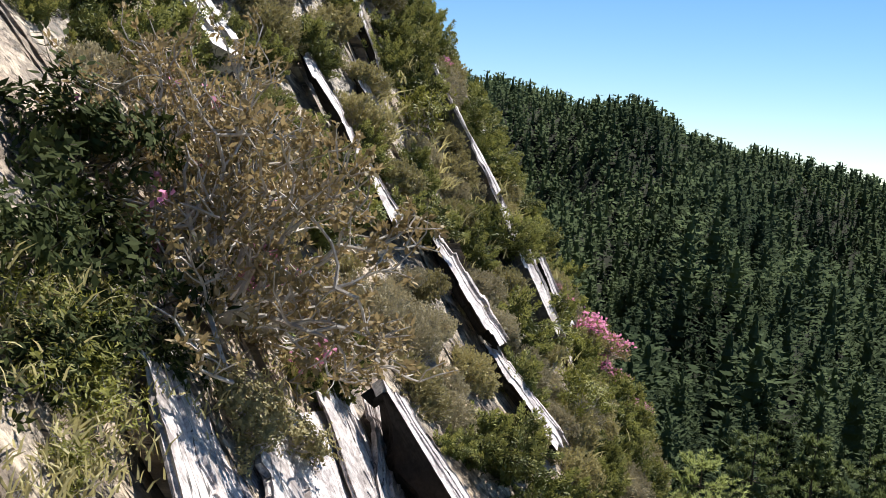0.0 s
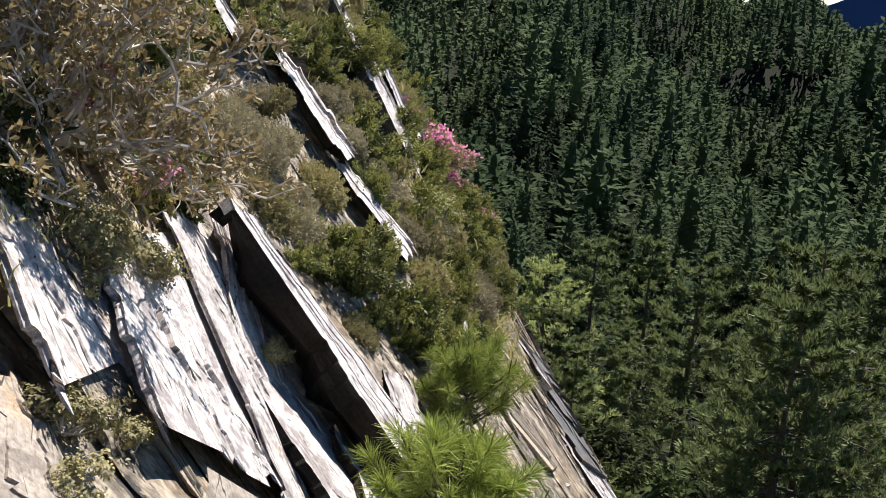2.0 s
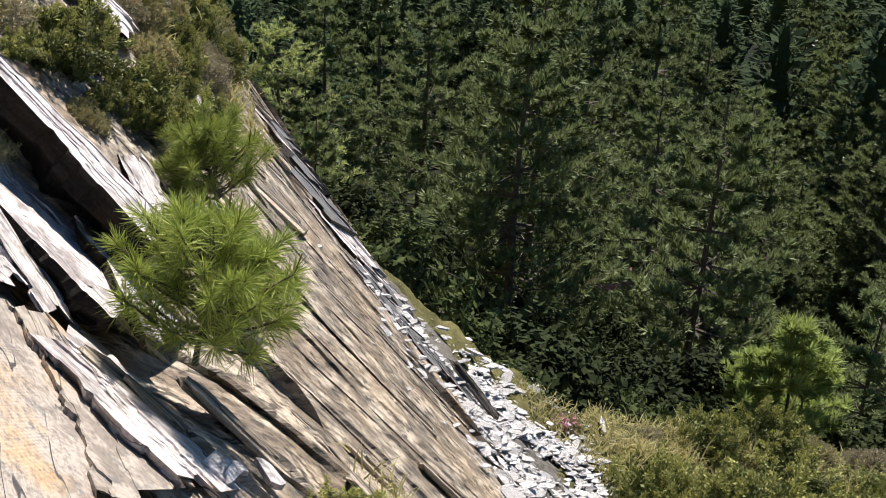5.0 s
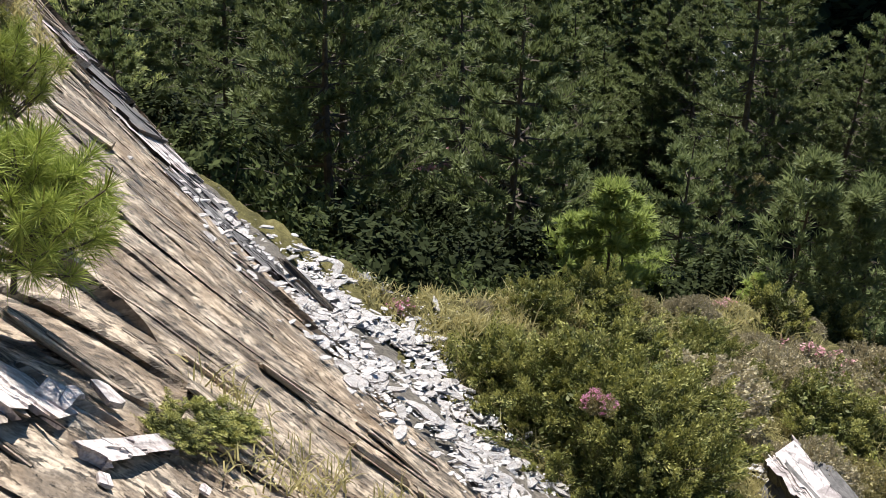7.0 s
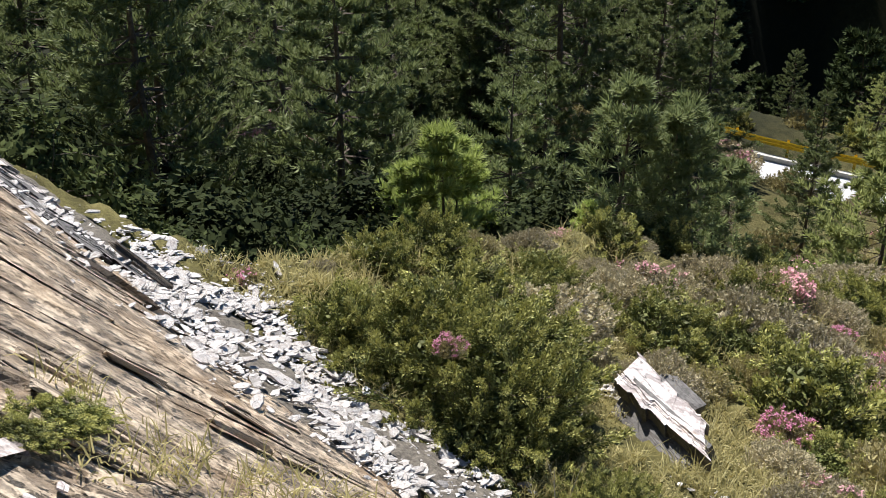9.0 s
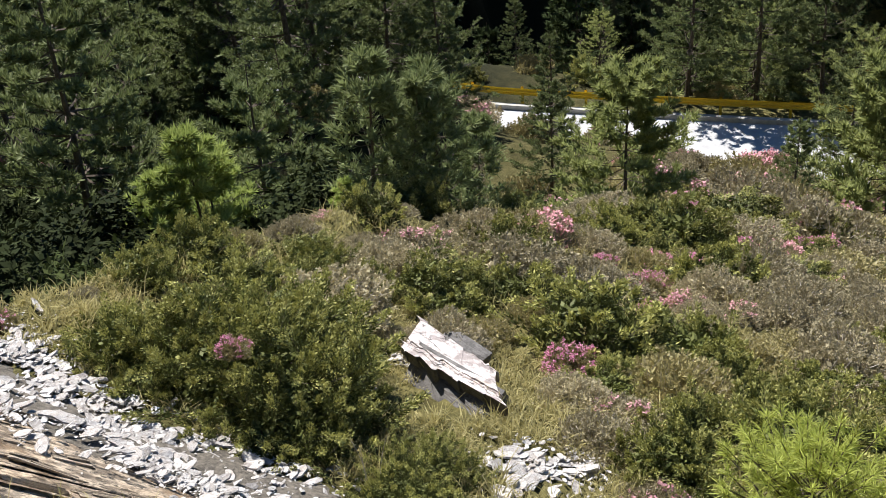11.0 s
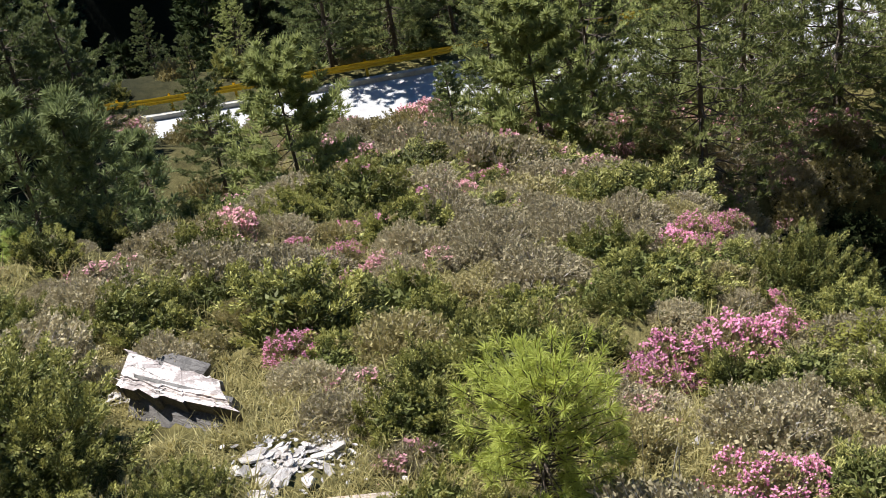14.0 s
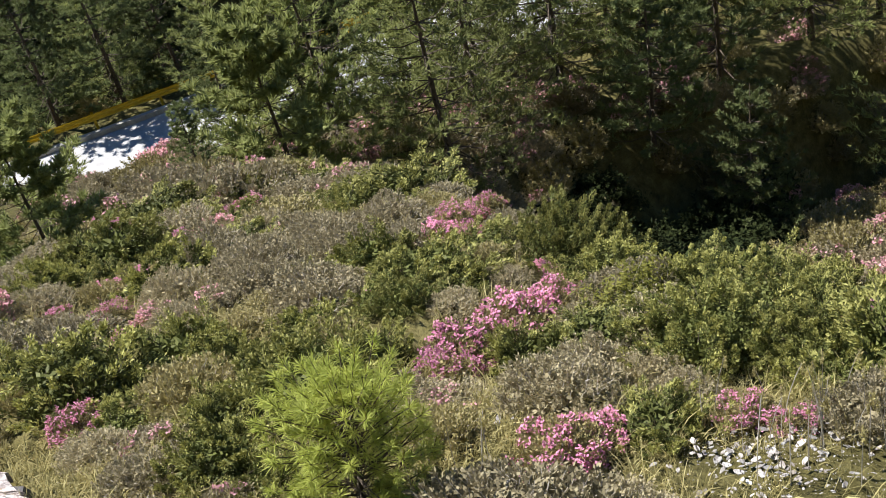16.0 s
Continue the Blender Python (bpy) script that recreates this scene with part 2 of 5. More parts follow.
def ground_material():
    m, t, p = base_material("hillside_soil", 0.95, 0.1)
    c = coords(t)
    big, mid, fine = noise_of(t, c, 0.35, 5), noise_of(t, c, 2.3, 7, 0.7), noise_of(t, c, 21, 7, 0.75)
    col = ramp(t, mid, [(0.3, (0.06, 0.052, 0.02)), (0.5, (0.17, 0.15, 0.055)), (0.7, (0.30, 0.26, 0.11))])
    col = mixed(t, ramp(t, big, [(0.4, (0, 0, 0)), (0.65, (1, 1, 1))]), col, mixed(t, 0.5, col, (0.10, 0.095, 0.04)))
    col = mixed(t, 1.0, col, ramp(t, fine, [(0.3, (0.4, 0.4, 0.4)), (0.65, (1, 1, 1))]), "MULTIPLY")
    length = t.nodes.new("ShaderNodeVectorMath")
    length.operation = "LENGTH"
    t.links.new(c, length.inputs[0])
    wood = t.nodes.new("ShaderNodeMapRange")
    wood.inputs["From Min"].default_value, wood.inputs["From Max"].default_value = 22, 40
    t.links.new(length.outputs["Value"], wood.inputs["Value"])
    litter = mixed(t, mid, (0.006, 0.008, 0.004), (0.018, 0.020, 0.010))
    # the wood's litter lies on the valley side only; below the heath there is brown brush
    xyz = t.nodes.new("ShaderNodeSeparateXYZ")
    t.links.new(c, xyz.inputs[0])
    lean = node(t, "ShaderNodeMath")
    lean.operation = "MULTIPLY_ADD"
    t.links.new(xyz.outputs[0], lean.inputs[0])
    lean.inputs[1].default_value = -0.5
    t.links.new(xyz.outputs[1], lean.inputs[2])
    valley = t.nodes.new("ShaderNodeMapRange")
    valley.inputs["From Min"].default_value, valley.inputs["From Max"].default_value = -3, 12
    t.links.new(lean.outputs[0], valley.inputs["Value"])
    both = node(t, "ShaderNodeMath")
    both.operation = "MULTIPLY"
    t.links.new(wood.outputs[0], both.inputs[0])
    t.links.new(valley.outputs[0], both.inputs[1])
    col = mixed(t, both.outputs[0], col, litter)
    t.links.new(col, p.inputs["Base Color"])
    bumped(t, p, mixed(t, 0.5, mid, fine), 1.0, 0.08)
    return m


SOIL = ground_material()


# ---- meshes ----
def mesh_of(name, verts, faces, material, rounded=False):
    """A mesh from an array of points and an array of faces with three or four corners each."""
    verts, faces = np.asarray(verts, np.float32), np.asarray(faces, np.int32)
    me = bpy.data.meshes.new(name)
    n, k = faces.shape
    me.vertices.add(len(verts))
    me.vertices.foreach_set("co", verts.ravel())
    me.loops.add(n * k)
    me.loops.foreach_set("vertex_index", faces.ravel())
    me.polygons.add(n)
    me.polygons.foreach_set("loop_start", np.arange(0, n * k, k, dtype=np.int32))
    me.polygons.foreach_set("use_smooth", np.full(n, rounded))
    me.materials.append(material)
    me.update(calc_edges=True)
    return me


def part(name, mesh, parent, label=""):
    ob = new(name, mesh)
    ob.parent = parent
    return tagged(ob, label) if label else ob


def merged(pieces):
    """Several (points, faces) as one."""
    vs, fs, k = [], [], 0
    for v, f in pieces:
        vs.append(v)
        fs.append(np.asarray(f) + k)
        k += len(v)
    return np.concatenate(vs), np.concatenate(fs)


def unit(v):
    return v / (np.linalg.norm(v, axis=-1, keepdims=True) + 1e-9)


def sprays(base, way, length, width, rng, bend=0.0, face=None):
    """Rhombic leaves from base points along the given ways; their flat sides look towards face, more or less."""
    n = len(base)
    way = unit(way)
    flat = rng.normal(size=(n, 3))
    if face is not None:
        flat = unit(np.broadcast_to(face, (n, 3))) + flat * 0.25
    side = unit(np.cross(way, flat))
    length, width = np.broadcast_to(length, n)[:, None], np.broadcast_to(width, n)[:, None]
    mid = base + way * length * 0.45
    tip = base + way * length
    tip[:, 2] -= bend * length[:, 0]
    v = np.stack([base, mid + side * width / 2, tip, mid - side * width / 2], 1).reshape(-1, 3)
    return v, np.arange(4 * n).reshape(n, 4)


def tubes(starts, ends, r0, r1, sides=4):
    """Tapered sticks between pairs of points."""
    starts, ends = np.asarray(starts, float), np.asarray(ends, float)
    n = len(starts)
    ax = unit(ends - starts)
    ref = np.where(np.abs(ax[:, 2:]) > 0.9, np.array([[1.0, 0, 0]]), np.array([[0, 0, 1.0]]))
    a = unit(np.cross(ax, ref))
    b = np.cross(ax, a)
    r0, r1 = np.broadcast_to(r0, n)[:, None], np.broadcast_to(r1, n)[:, None]
    rings = []
    for c, r in ((starts, r0), (ends, r1)):
        for k in range(sides):
            w = 2 * math.pi * k / sides
            rings.append(c + (a * math.cos(w) + b * math.sin(w)) * r)
    v = np.stack(rings, 1).reshape(-1, 3)
    o = (np.arange(n) * 2 * sides)[:, None]
    f = np.concatenate([o + np.array([[k, (k + 1) % sides, sides + (k + 1) % sides, sides + k]]) for k in range(sides)])
    return v, f


def on_ball(n, rng, low=-0.1):
    v = unit(rng.normal(size=(n * 3, 3)))
    v = v[v[:, 2] > low][:n]
    return v


# ---- the lie of the land ----
def smooth(a, b, v):
    u = np.clip((v - a) / (b - a), 0, 1)
    return u * u * (3 - 2 * u)


def slope_z(x, y):
    hollow = 0.36 * np.exp(-(((x + 0.25) / 0.65) ** 2) - ((y - 4.35) / 0.95) ** 2)
    return -hollow - 1.95 - 1.04 * x + 0.52 * smooth(5, 11, y) * (2.1 - x) - 0.9 * np.maximum(0, y - 12.6)


def heath_z(x, y):
    """A shoulder that runs out from the foot of the face and falls away on both sides."""
    u, v = 0.906 * x + 0.423 * y, 0.906 * y - 0.423 * x
    z = -4.15 - 0.40 * x + 0.15 * np.clip(y - 6.5, 0, 6) - np.interp(u, [12, 20, 30, 40, 48], [0, 1.3, 3.2, 3.8, 3.2])
    edge = np.interp(u, [5, 7.3, 9, 11.3, 13.9, 15.4, 18.6, 24, 34], [6.4, 5.7, 5.2, 4.5, 3.8, 3.0, 1.8, 1.5, 1.5])
    left = np.maximum(0, v - edge - 1.2 * np.maximum(0, 4.0 - x)) * smooth(34, 24, u)
    right = np.maximum(0, -v - 4.2) * smooth(5.5, 8.0, u) * smooth(34, 24, u)
    return z - np.minimum(7.0, 0.9 * (left + right))


ROAD = [(74, 112), (62, 88), (51, 66), (42.5, 48), (37.8, 38), (36.4, 33.5), (36.7, 29.9), (38.2, 25.9), (40.4, 20.2), (42.2, 15.7), (45, 9), (48.5, 1), (52.5, -7), (57, -16), (60, -30), (56, -48), (44, -66), (20, -84)]
ROAD_Z = -24.0


def road_points(step=1.0):
    """The road's middle line, rounded at its bends."""
    p = np.array(ROAD, float)
    for _ in range(4):
        a, b = p[:-1] * 0.75 + p[1:] * 0.25, p[:-1] * 0.25 + p[1:] * 0.75
        p = np.concatenate([p[:1], np.stack([a, b], 1).reshape(-1, 2), p[-1:]])
    d = np.concatenate([[0], np.cumsum(np.linalg.norm(np.diff(p, axis=0), axis=1))])
    s = np.arange(0, d[-1], step)
    return np.stack([np.interp(s, d, p[:, 0]), np.interp(s, d, p[:, 1])], 1)


ROAD_LINE = road_points()


def far_z(x, y):
    """The wooded valley, its far side and the ridge."""
    r = np.hypot(x, y) + 1e-6
    az = np.degrees(np.arctan2(x, y))
    ridge = 500 * np.tan(np.radians(np.interp(az, [-180, -60, -2, 7, 11, 14, 17, 30, 60, 110, 180], [20, 12, 4.2, 2.3, 1.8, 1.05, 0.1, -2.2, -3, -3, 20]))) - 9
    z = np.interp(r, [0, 20, 40, 80, 120, 200, 350], [-11, -12, -18.5, -28, -34, -36, -22])
    z = np.where(r > 350, -22 + (ridge + 22) * smooth(330, 520, r), z + (ridge - 5) * smooth(180, 520, r))
    z = np.where(r > 520, ridge - 0.35 * (r - 520) * smooth(520, 700, r), z)
    gully = np.sin(np.radians(az) * 26 + r * 0.012) + 0.6 * np.sin(np.radians(az) * 47 - r * 0.02 + 1)
    z = z + gully * 10 * smooth(110, 260, r) * smooth(560, 420, r)
    steep = smooth(29, 40, az) * smooth(100, 80, az)
    across = np.minimum(-37 + 1.3 * np.maximum(0, r - 72), -6) - 0.1 * np.maximum(0, r - 140)
    return z * (1 - steep) + across * steep


def land_z(x, y):
    x, y = np.asarray(x, float), np.asarray(y, float)
    a, b = slope_z(x, y), heath_z(x, y)
    near = np.maximum(a, b) + 0.12 * np.exp(-(((a - b) / 0.5) ** 2))
    r = np.hypot(x, y)
    az = np.degrees(np.arctan2(x, y))
    start = 17 + 37 * smooth(34, 50, az) * (az < 150)
    start = np.where(az < -15, 20 + 10 * smooth(-15, -60, az), start)
    w = smooth(start, start + 16, r)
    z = near * (1 - w) + far_z(x, y) * w
    behind = smooth(-12, -60, az) + smooth(130, 175, az)
    z = z * (1 - np.clip(behind, 0, 1)) + np.clip(behind, 0, 1) * np.maximum(near, np.minimum(-1.84 - 0.8 * x, 90))
    z = z + 0.10 * np.sin(x * 1.7 + 0.6 * y) * np.sin(y * 1.3 - 0.4 * x) * smooth(4.5, 7, x)
    # a level bed for the road
    flat = np.asarray(x + y * 0, float)
    gap = np.full(flat.shape, 1e9)
    for px, py in ROAD_LINE[::2]:
        gap = np.minimum(gap, (x - px) ** 2 + (y - py) ** 2)
    gap = np.sqrt(gap)
    k = 1 - smooth(3.2, 8.5, gap)
    return z * (1 - k) + (ROAD_Z - 0.12) * k


def z_at(x, y):
    return float(land_z(np.array([x]), np.array([y]))[0])


def build_ground():
    seen = np.arange(-40, 125, 0.45)
    rest = np.arange(125, 320, 4.0)
    az = np.radians(np.concatenate([seen, rest]))
    r = np.concatenate([np.geomspace(0.4, 60, 190), np.geomspace(61.5, 3200, 90)])
    A, Rr = np.meshgrid(az, r)
    X, Y = Rr * np.sin(A), Rr * np.cos(A)
    Z = land_z(X.ravel(), Y.ravel()).reshape(X.shape)
    rng = np.random.default_rng(5)
    Z += rng.normal(size=Z.shape) * np.where((Rr > 30) & (Rr < 120), 0.0, np.clip(Rr * 0.003, 0, 0.25))
    # the soil lies under the bare rock
    bare = (X > -4.2) & (X < 4.6) & (Y > 0.7) & (Y < 13.4) & (slope_z(X, Y) - heath_z(X, Y) > 0.12)
    Z -= 0.14 * bare
    n, m = X.shape
    v = np.stack([X, Y, Z], -1).reshape(-1, 3)
    i, j = np.meshgrid(np.arange(n - 1), np.arange(m), indexing="ij")
    a, b = i * m + j, i * m + (j + 1) % m
    f = np.stack([a, a + m, b + m, b], -1).reshape(-1, 4)
    k = len(v)
    v = np.concatenate([v, [[0.0, 0.0, z_at(0.0, 0.01)]]])
    j = np.arange(m)
    f = np.concatenate([f, np.stack([np.full(m, k), j, (j + 1) % m, (j + 1) % m], 1)])
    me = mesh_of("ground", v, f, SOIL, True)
    tagged(new("ground", me), "brown and green heath soil on a steep hillside", "ground", kind="structure")


build_ground()


def build_rock_face():
    """The bare face of thin schist beds: plates that end in small steps, along lines that run down the slope."""
    rng = np.random.default_rng(11)
    edges = [0.6]
    while edges[-1] < 16.5:
        edges.append(edges[-1] + rng.choice([rng.uniform(0.015, 0.05), rng.uniform(0.05, 0.14), rng.uniform(0.14, 0.42)], p=[0.25, 0.35, 0.4]))
    us = np.linspace(-4.4, 4.7, 300)
    rows_d, rows_h = [], []
    knots = np.linspace(-5, 5, 26)
    for a, b in zip(edges[:-1], edges[1:]):
        w = b - a
        # lens-shaped plates: each rises at its front edge, fades out at both ends
        lens = np.clip(np.interp(us, knots, rng.normal(size=26)) * 1.5 - 0.75, 0, 1) ** 0.6
        step = rng.choice([0.006, 0.014, 0.032], p=[0.4, 0.35, 0.25]) * rng.uniform(0.6, 1.7)
        high = lens * step + 0.001 * rng.random(len(us))
        low = 0.15 * high
        wander = 0.05 * np.interp(us, knots, rng.normal(size=26)) + rng.normal(size=len(us)) * 0.001
        rough = rng.normal(size=(4, len(us))) * 0.0014 + 0.03 * np.sin(a * 2.1) * np.sin(us * 1.4 + a)
        for f, h, k in ((0.0, low, 0), (0.04, high, 1), (0.5, high * 0.6, 2), (0.97, low, 3)):
            rows_d.append(a + w * f + wander * min(1.0, w * 6))
            rows_h.append(h + rough[k])
    D, H = np.array(rows_d), np.array(rows_h)
    U = np.broadcast_to(us, D.shape)
    Y = D - 0.45 * U
    calm = 1.5 - 0.6 * smooth(0.2, 1.4, U)
    lift = H * calm + 0.03
    Z0 = slope_z(U, np.clip(Y, 0.5, 13.6))
    v = np.stack([U + 0.70 * lift, np.clip(Y, 0.5, 13.6), Z0 + 0.70 * lift], -1).reshape(-1, 3)
    n, m = U.shape
    i, j = np.meshgrid(np.arange(n - 1), np.arange(m - 1), indexing="ij")
    a = (i * m + j).ravel()
    f = np.stack([a, a + 1, a + m + 1, a + m], -1)
    inside = (Y > 0.55) & (Y < 13.55)
    f = f[inside.ravel()[f].all(1)]
    return tagged(new("rock_face", mesh_of("rock_face", v, f, ROCK_WALL)), "tan and grey rock face of thin steep schist beds", "rock face", kind="structure")


FACE = build_rock_face()


# ---- plants: one of each kind is built, the others are copies ----
def at_base(name, label, category, group=""):
    ob = new(name)
    ob.empty_display_size = 0.2
    return tagged(ob, label, category, group)


class Kind:
    """A built plant or stone and its copies."""

    def __init__(self, ob):
        self.ob, self.used = ob, False

    def put(self, x, y, size=1.0, turn=0.0, z=None, lean=(0, 0), tall=1.0, label=""):
        z = z_at(x, y) if z is None else z
        m = pose(x, y, z, lean[0], lean[1], turn) @ Matrix.Diagonal((size, size, size * tall, 1))
        if not self.used:
            self.ob.matrix_basis, self.used = m, True
            ob = self.ob
        else:
            ob = copy_thing(self.ob, Matrix.Identity(4))
            ob.matrix_basis = m
        if label:
            tagged(ob, label)
        return ob


def shrub(name, label, category, seed, leaf, radius=0.5, height=0.5, clumps=16, boughs=10, leaves=12, size=(0.035, 0.014), reach=0.16,
          blossom=None, share=0.0, wood=TWIG, spiky=0.8, upright=0.5, group="", thin=0.0024, petals=16, twigs=5, tight=0.75, lay=0.75):
    """A rounded shrub: crooked stems to a dozen or more clumps, twigs in each clump, leaves along the twigs, blossoms at some tips."""
    rng = np.random.default_rng(seed)
    top = at_base(name, label, category, group)
    d = on_ball(clumps, rng, 0.0)
    clumps = len(d)
    rad = rng.uniform(0.5, 1.05, clumps)
    heart = d * rad[:, None] * np.array([radius, radius, height]) * 0.8 + np.array([0, 0, 0.1 * height])
    knee = heart * rng.uniform(0.35, 0.6, (clumps, 1)) + rng.normal(size=(clumps, 3)) * 0.07 * radius
    foot = rng.normal(size=(clumps, 3)) * np.array([0.06, 0.06, 0.0]) * radius
    n = clumps * boughs
    way = unit(np.repeat(d, boughs, 0) * (1.3 - tight) + rng.normal(size=(n, 3)) * tight + np.array([0, 0, upright]))
    start = np.repeat(heart, boughs, 0) + rng.normal(size=(n, 3)) * 0.075 * radius
    start[:, 2] = np.maximum(start[:, 2], 0.01)
    long = rng.uniform(0.55, 1.35, n) * reach
    bend = start + way * long[:, None] * 0.5 + rng.normal(size=(n, 3)) * 0.08 * reach
    stop = start + way * long[:, None]
    thick = radius * 0.022
    s, b, e = start[::twigs], bend[::twigs], stop[::twigs]
    w = len(s)
    sticks = tubes(np.concatenate([foot, knee, s, b]), np.concatenate([knee, heart, b, e]),
                   np.concatenate([np.full(clumps, thick), np.full(clumps, thick * 0.7), np.full(w, thin), np.full(w, thin * 0.8)]),
                   np.concatenate([np.full(clumps, thick * 0.7), np.full(clumps, thin * 1.5), np.full(w, thin * 0.8), np.full(w, thin * 0.4)]), 3)
    tagged(part("wood", mesh_of("wood", *sticks, wood), top), kind="stuff")
    k = leaves
    f = rng.uniform(0.05, 1.05, (n, k))
    pts = (start[:, None] + way[:, None] * (long[:, None] * f)[..., None] + rng.normal(size=(n, k, 3)) * 0.06 * reach).reshape(-1, 3)
    ways = np.repeat(way, k, 0) * spiky + rng.normal(size=(n * k, 3)) * 0.6
    q = len(pts)
    # leaves lie along the surface of their clump, so that each clump is lit as one rounded body
    out = unit(pts - np.repeat(heart * 0.93, boughs * k, 0)) + 0.5 * unit(np.repeat(d, boughs * k, 0)) + np.array([0, 0, 0.25])
    out = unit(out)
    ways = ways - lay * (ways * out).sum(1, keepdims=True) * out
    tagged(part("foliage", mesh_of("foliage", *sprays(pts, ways, rng.uniform(0.7, 1.3, q) * size[0], rng.uniform(0.7, 1.3, q) * size[1], rng, 0.0, out), leaf), top), kind="stuff")
    if blossom:
        full = rng.random(clumps) < 0.35 + share
        tips = stop[np.repeat(full, boughs) & (stop[:, 2] > 0.45 * heart[:, 2].max()) & (rng.random(n) < share)]
        c = np.repeat(tips, petals, 0) + rng.normal(size=(len(tips) * petals, 3)) * np.array([0.026, 0.026, 0.02])
        tagged(part("blossom", mesh_of("blossom", *sprays(c, rng.normal(size=c.shape) + np.array([0, 0, 0.5]), 0.034, 0.028, rng), blossom), top, "pink blossom clusters"), kind="stuff")
    return Kind(top)


def plume_shrub(name, label, category, seed, leaf, radius, height, plumes, leaves, size=(0.034, 0.012), reach=0.2, wood=BARK, lobes=9, upright=0.55, broad=0.30, blossom=None, share=0.0, group="", petals=12, loose=0.05, tip=None):
    """A lobed dome of upswept feathery plumes, coarser leaves deep inside, crooked stems below, blossoms on the tips of some lobes."""
    rng = np.random.default_rng(seed)
    top = at_base(name, label, category, group)
    d = on_ball(plumes, rng, -0.05)
    n = len(d)
    knobs = on_ball(lobes, rng, 0.0)
    near = np.max(np.exp(-((1 - d @ knobs.T) / 0.16)) * rng.uniform(0.5, 1.0, len(knobs)), 1)
    body = np.array([radius, radius, height])
    rim = d * body * (0.70 + 0.34 * near + rng.normal(size=n) * loose)[:, None]
    axis = unit(d * 0.75 + np.array([0, 0, upright]) + rng.normal(size=(n, 3)) * 0.33)
    long = rng.uniform(0.55, 1.35, n) * reach
    start = rim - axis * long[:, None] * 0.75
    start[:, 2] = np.maximum(start[:, 2], 0.02)
    stop = start + axis * long[:, None]
    few = slice(None, None, 4)
    foot = rng.normal(size=(n, 3)) * np.array([0.06, 0.06, 0]) * radius
    knee = start * 0.55 + rng.normal(size=(n, 3)) * 0.05 * radius
    knee[:, 2] = np.abs(knee[:, 2])
    sticks = tubes(np.concatenate([foot[few], knee[few], start]), np.concatenate([knee[few], start[few], stop]),
                   np.concatenate([np.full(len(foot[few]), radius * 0.016), np.full(len(foot[few]), radius * 0.009), np.full(n, 0.0025)]),
                   np.concatenate([np.full(len(foot[few]), radius * 0.009), np.full(len(foot[few]), 0.003), np.full(n, 0.001)]), 3)
    tagged(part("wood", mesh_of("wood", *sticks, wood), top), kind="stuff")
    k = leaves
    f = rng.random((n, k)) ** 0.85
    ring = rng.normal(size=(n, k, 3))
    ring = unit(ring - (ring * axis[:, None]).sum(-1, keepdims=True) * axis[:, None])
    wide = long[:, None] * (0.05 + broad * np.clip(f, 0.12, 1) ** 0.4 * (1.02 - f)) * rng.random((n, k)) ** 0.6
    pts = (start[:, None] + axis[:, None] * (long[:, None] * f)[..., None] + ring * wide[..., None]).reshape(-1, 3)
    ways = (axis[:, None] * 0.9 + ring * 0.55).reshape(-1, 3) + rng.normal(size=(n * k, 3)) * 0.3
    face = ring.reshape(-1, 3) * 0.9 + np.repeat(d, k, 0) * 0.25 + np.array([0, 0, 0.2])
    q = n * k
    long_leaf, wide_leaf = rng.uniform(0.7, 1.3, q) * size[0], rng.uniform(0.7, 1.3, q) * size[1]
    young = (f.reshape(-1) > 0.58) & (rng.random(q) < 0.85) if tip else np.zeros(q, bool)
    if tip:
        tagged(part("young_foliage", mesh_of("young_foliage", *sprays(pts[young], ways[young], long_leaf[young], wide_leaf[young], rng, 0.0, face[young]), tip), top, "pale yellow-green young tips"), kind="stuff")
    a = sprays(pts[~young], ways[~young], long_leaf[~young], wide_leaf[~young], rng, 0.0, face[~young])
    m = q // 8
    deep = on_ball(m, rng, -0.05)
    b = sprays(deep * body * rng.uniform(0.45, 0.68, (len(deep), 1)) + np.array([0, 0, 0.02]), rng.normal(size=deep.shape), size[0] * 2.2, size[1] * 2.6, rng)
    tagged(part("foliage", mesh_of("foliage", *merged([a, b]), leaf), top), kind="stuff")
    if blossom:
        bloom = np.max(np.exp(-((1 - d @ knobs.T) / 0.11)) * (rng.random(len(knobs)) < 0.25 + share), 1)
        tips = stop[(d[:, 2] > 0.15) & (rng.random(n) < (0.08 + 1.2 * bloom) * share)]
        c = np.repeat(tips, petals, 0) + rng.normal(size=(len(tips) * petals, 3)) * np.array([0.024, 0.024, 0.018])
        tagged(part("blossom", mesh_of("blossom", *sprays(c, rng.normal(size=c.shape) + np.array([0, 0, 0.5]), 0.036, 0.030, rng, 0.0, np.array([0.3, 0.2, 0.7])), blossom), top, "pink blossom clusters"), kind="stuff")
    return Kind(top)


JUNIPERS = [plume_shrub("juniper_shrub", "dense green spreading juniper shrub", "shrub", 20 + k, JUNIPER, 0.60, 0.50 + 0.10 * k, 72, 200, (0.034, 0.014), 0.33, upright=0.3, broad=0.28, loose=0.10, tip=JUNIPER_TIP) for k in range(3)]
HEATHS = [plume_shrub("heath_shrub", "low grey-brown heath shrub with tiny leaves", "shrub", 30 + k, HEATH, 0.54, 0.40 + 0.06 * k, 420, 20, (0.027, 0.017), 0.13, TWIG, 10, 0.6, 0.34) for k in range(3)]
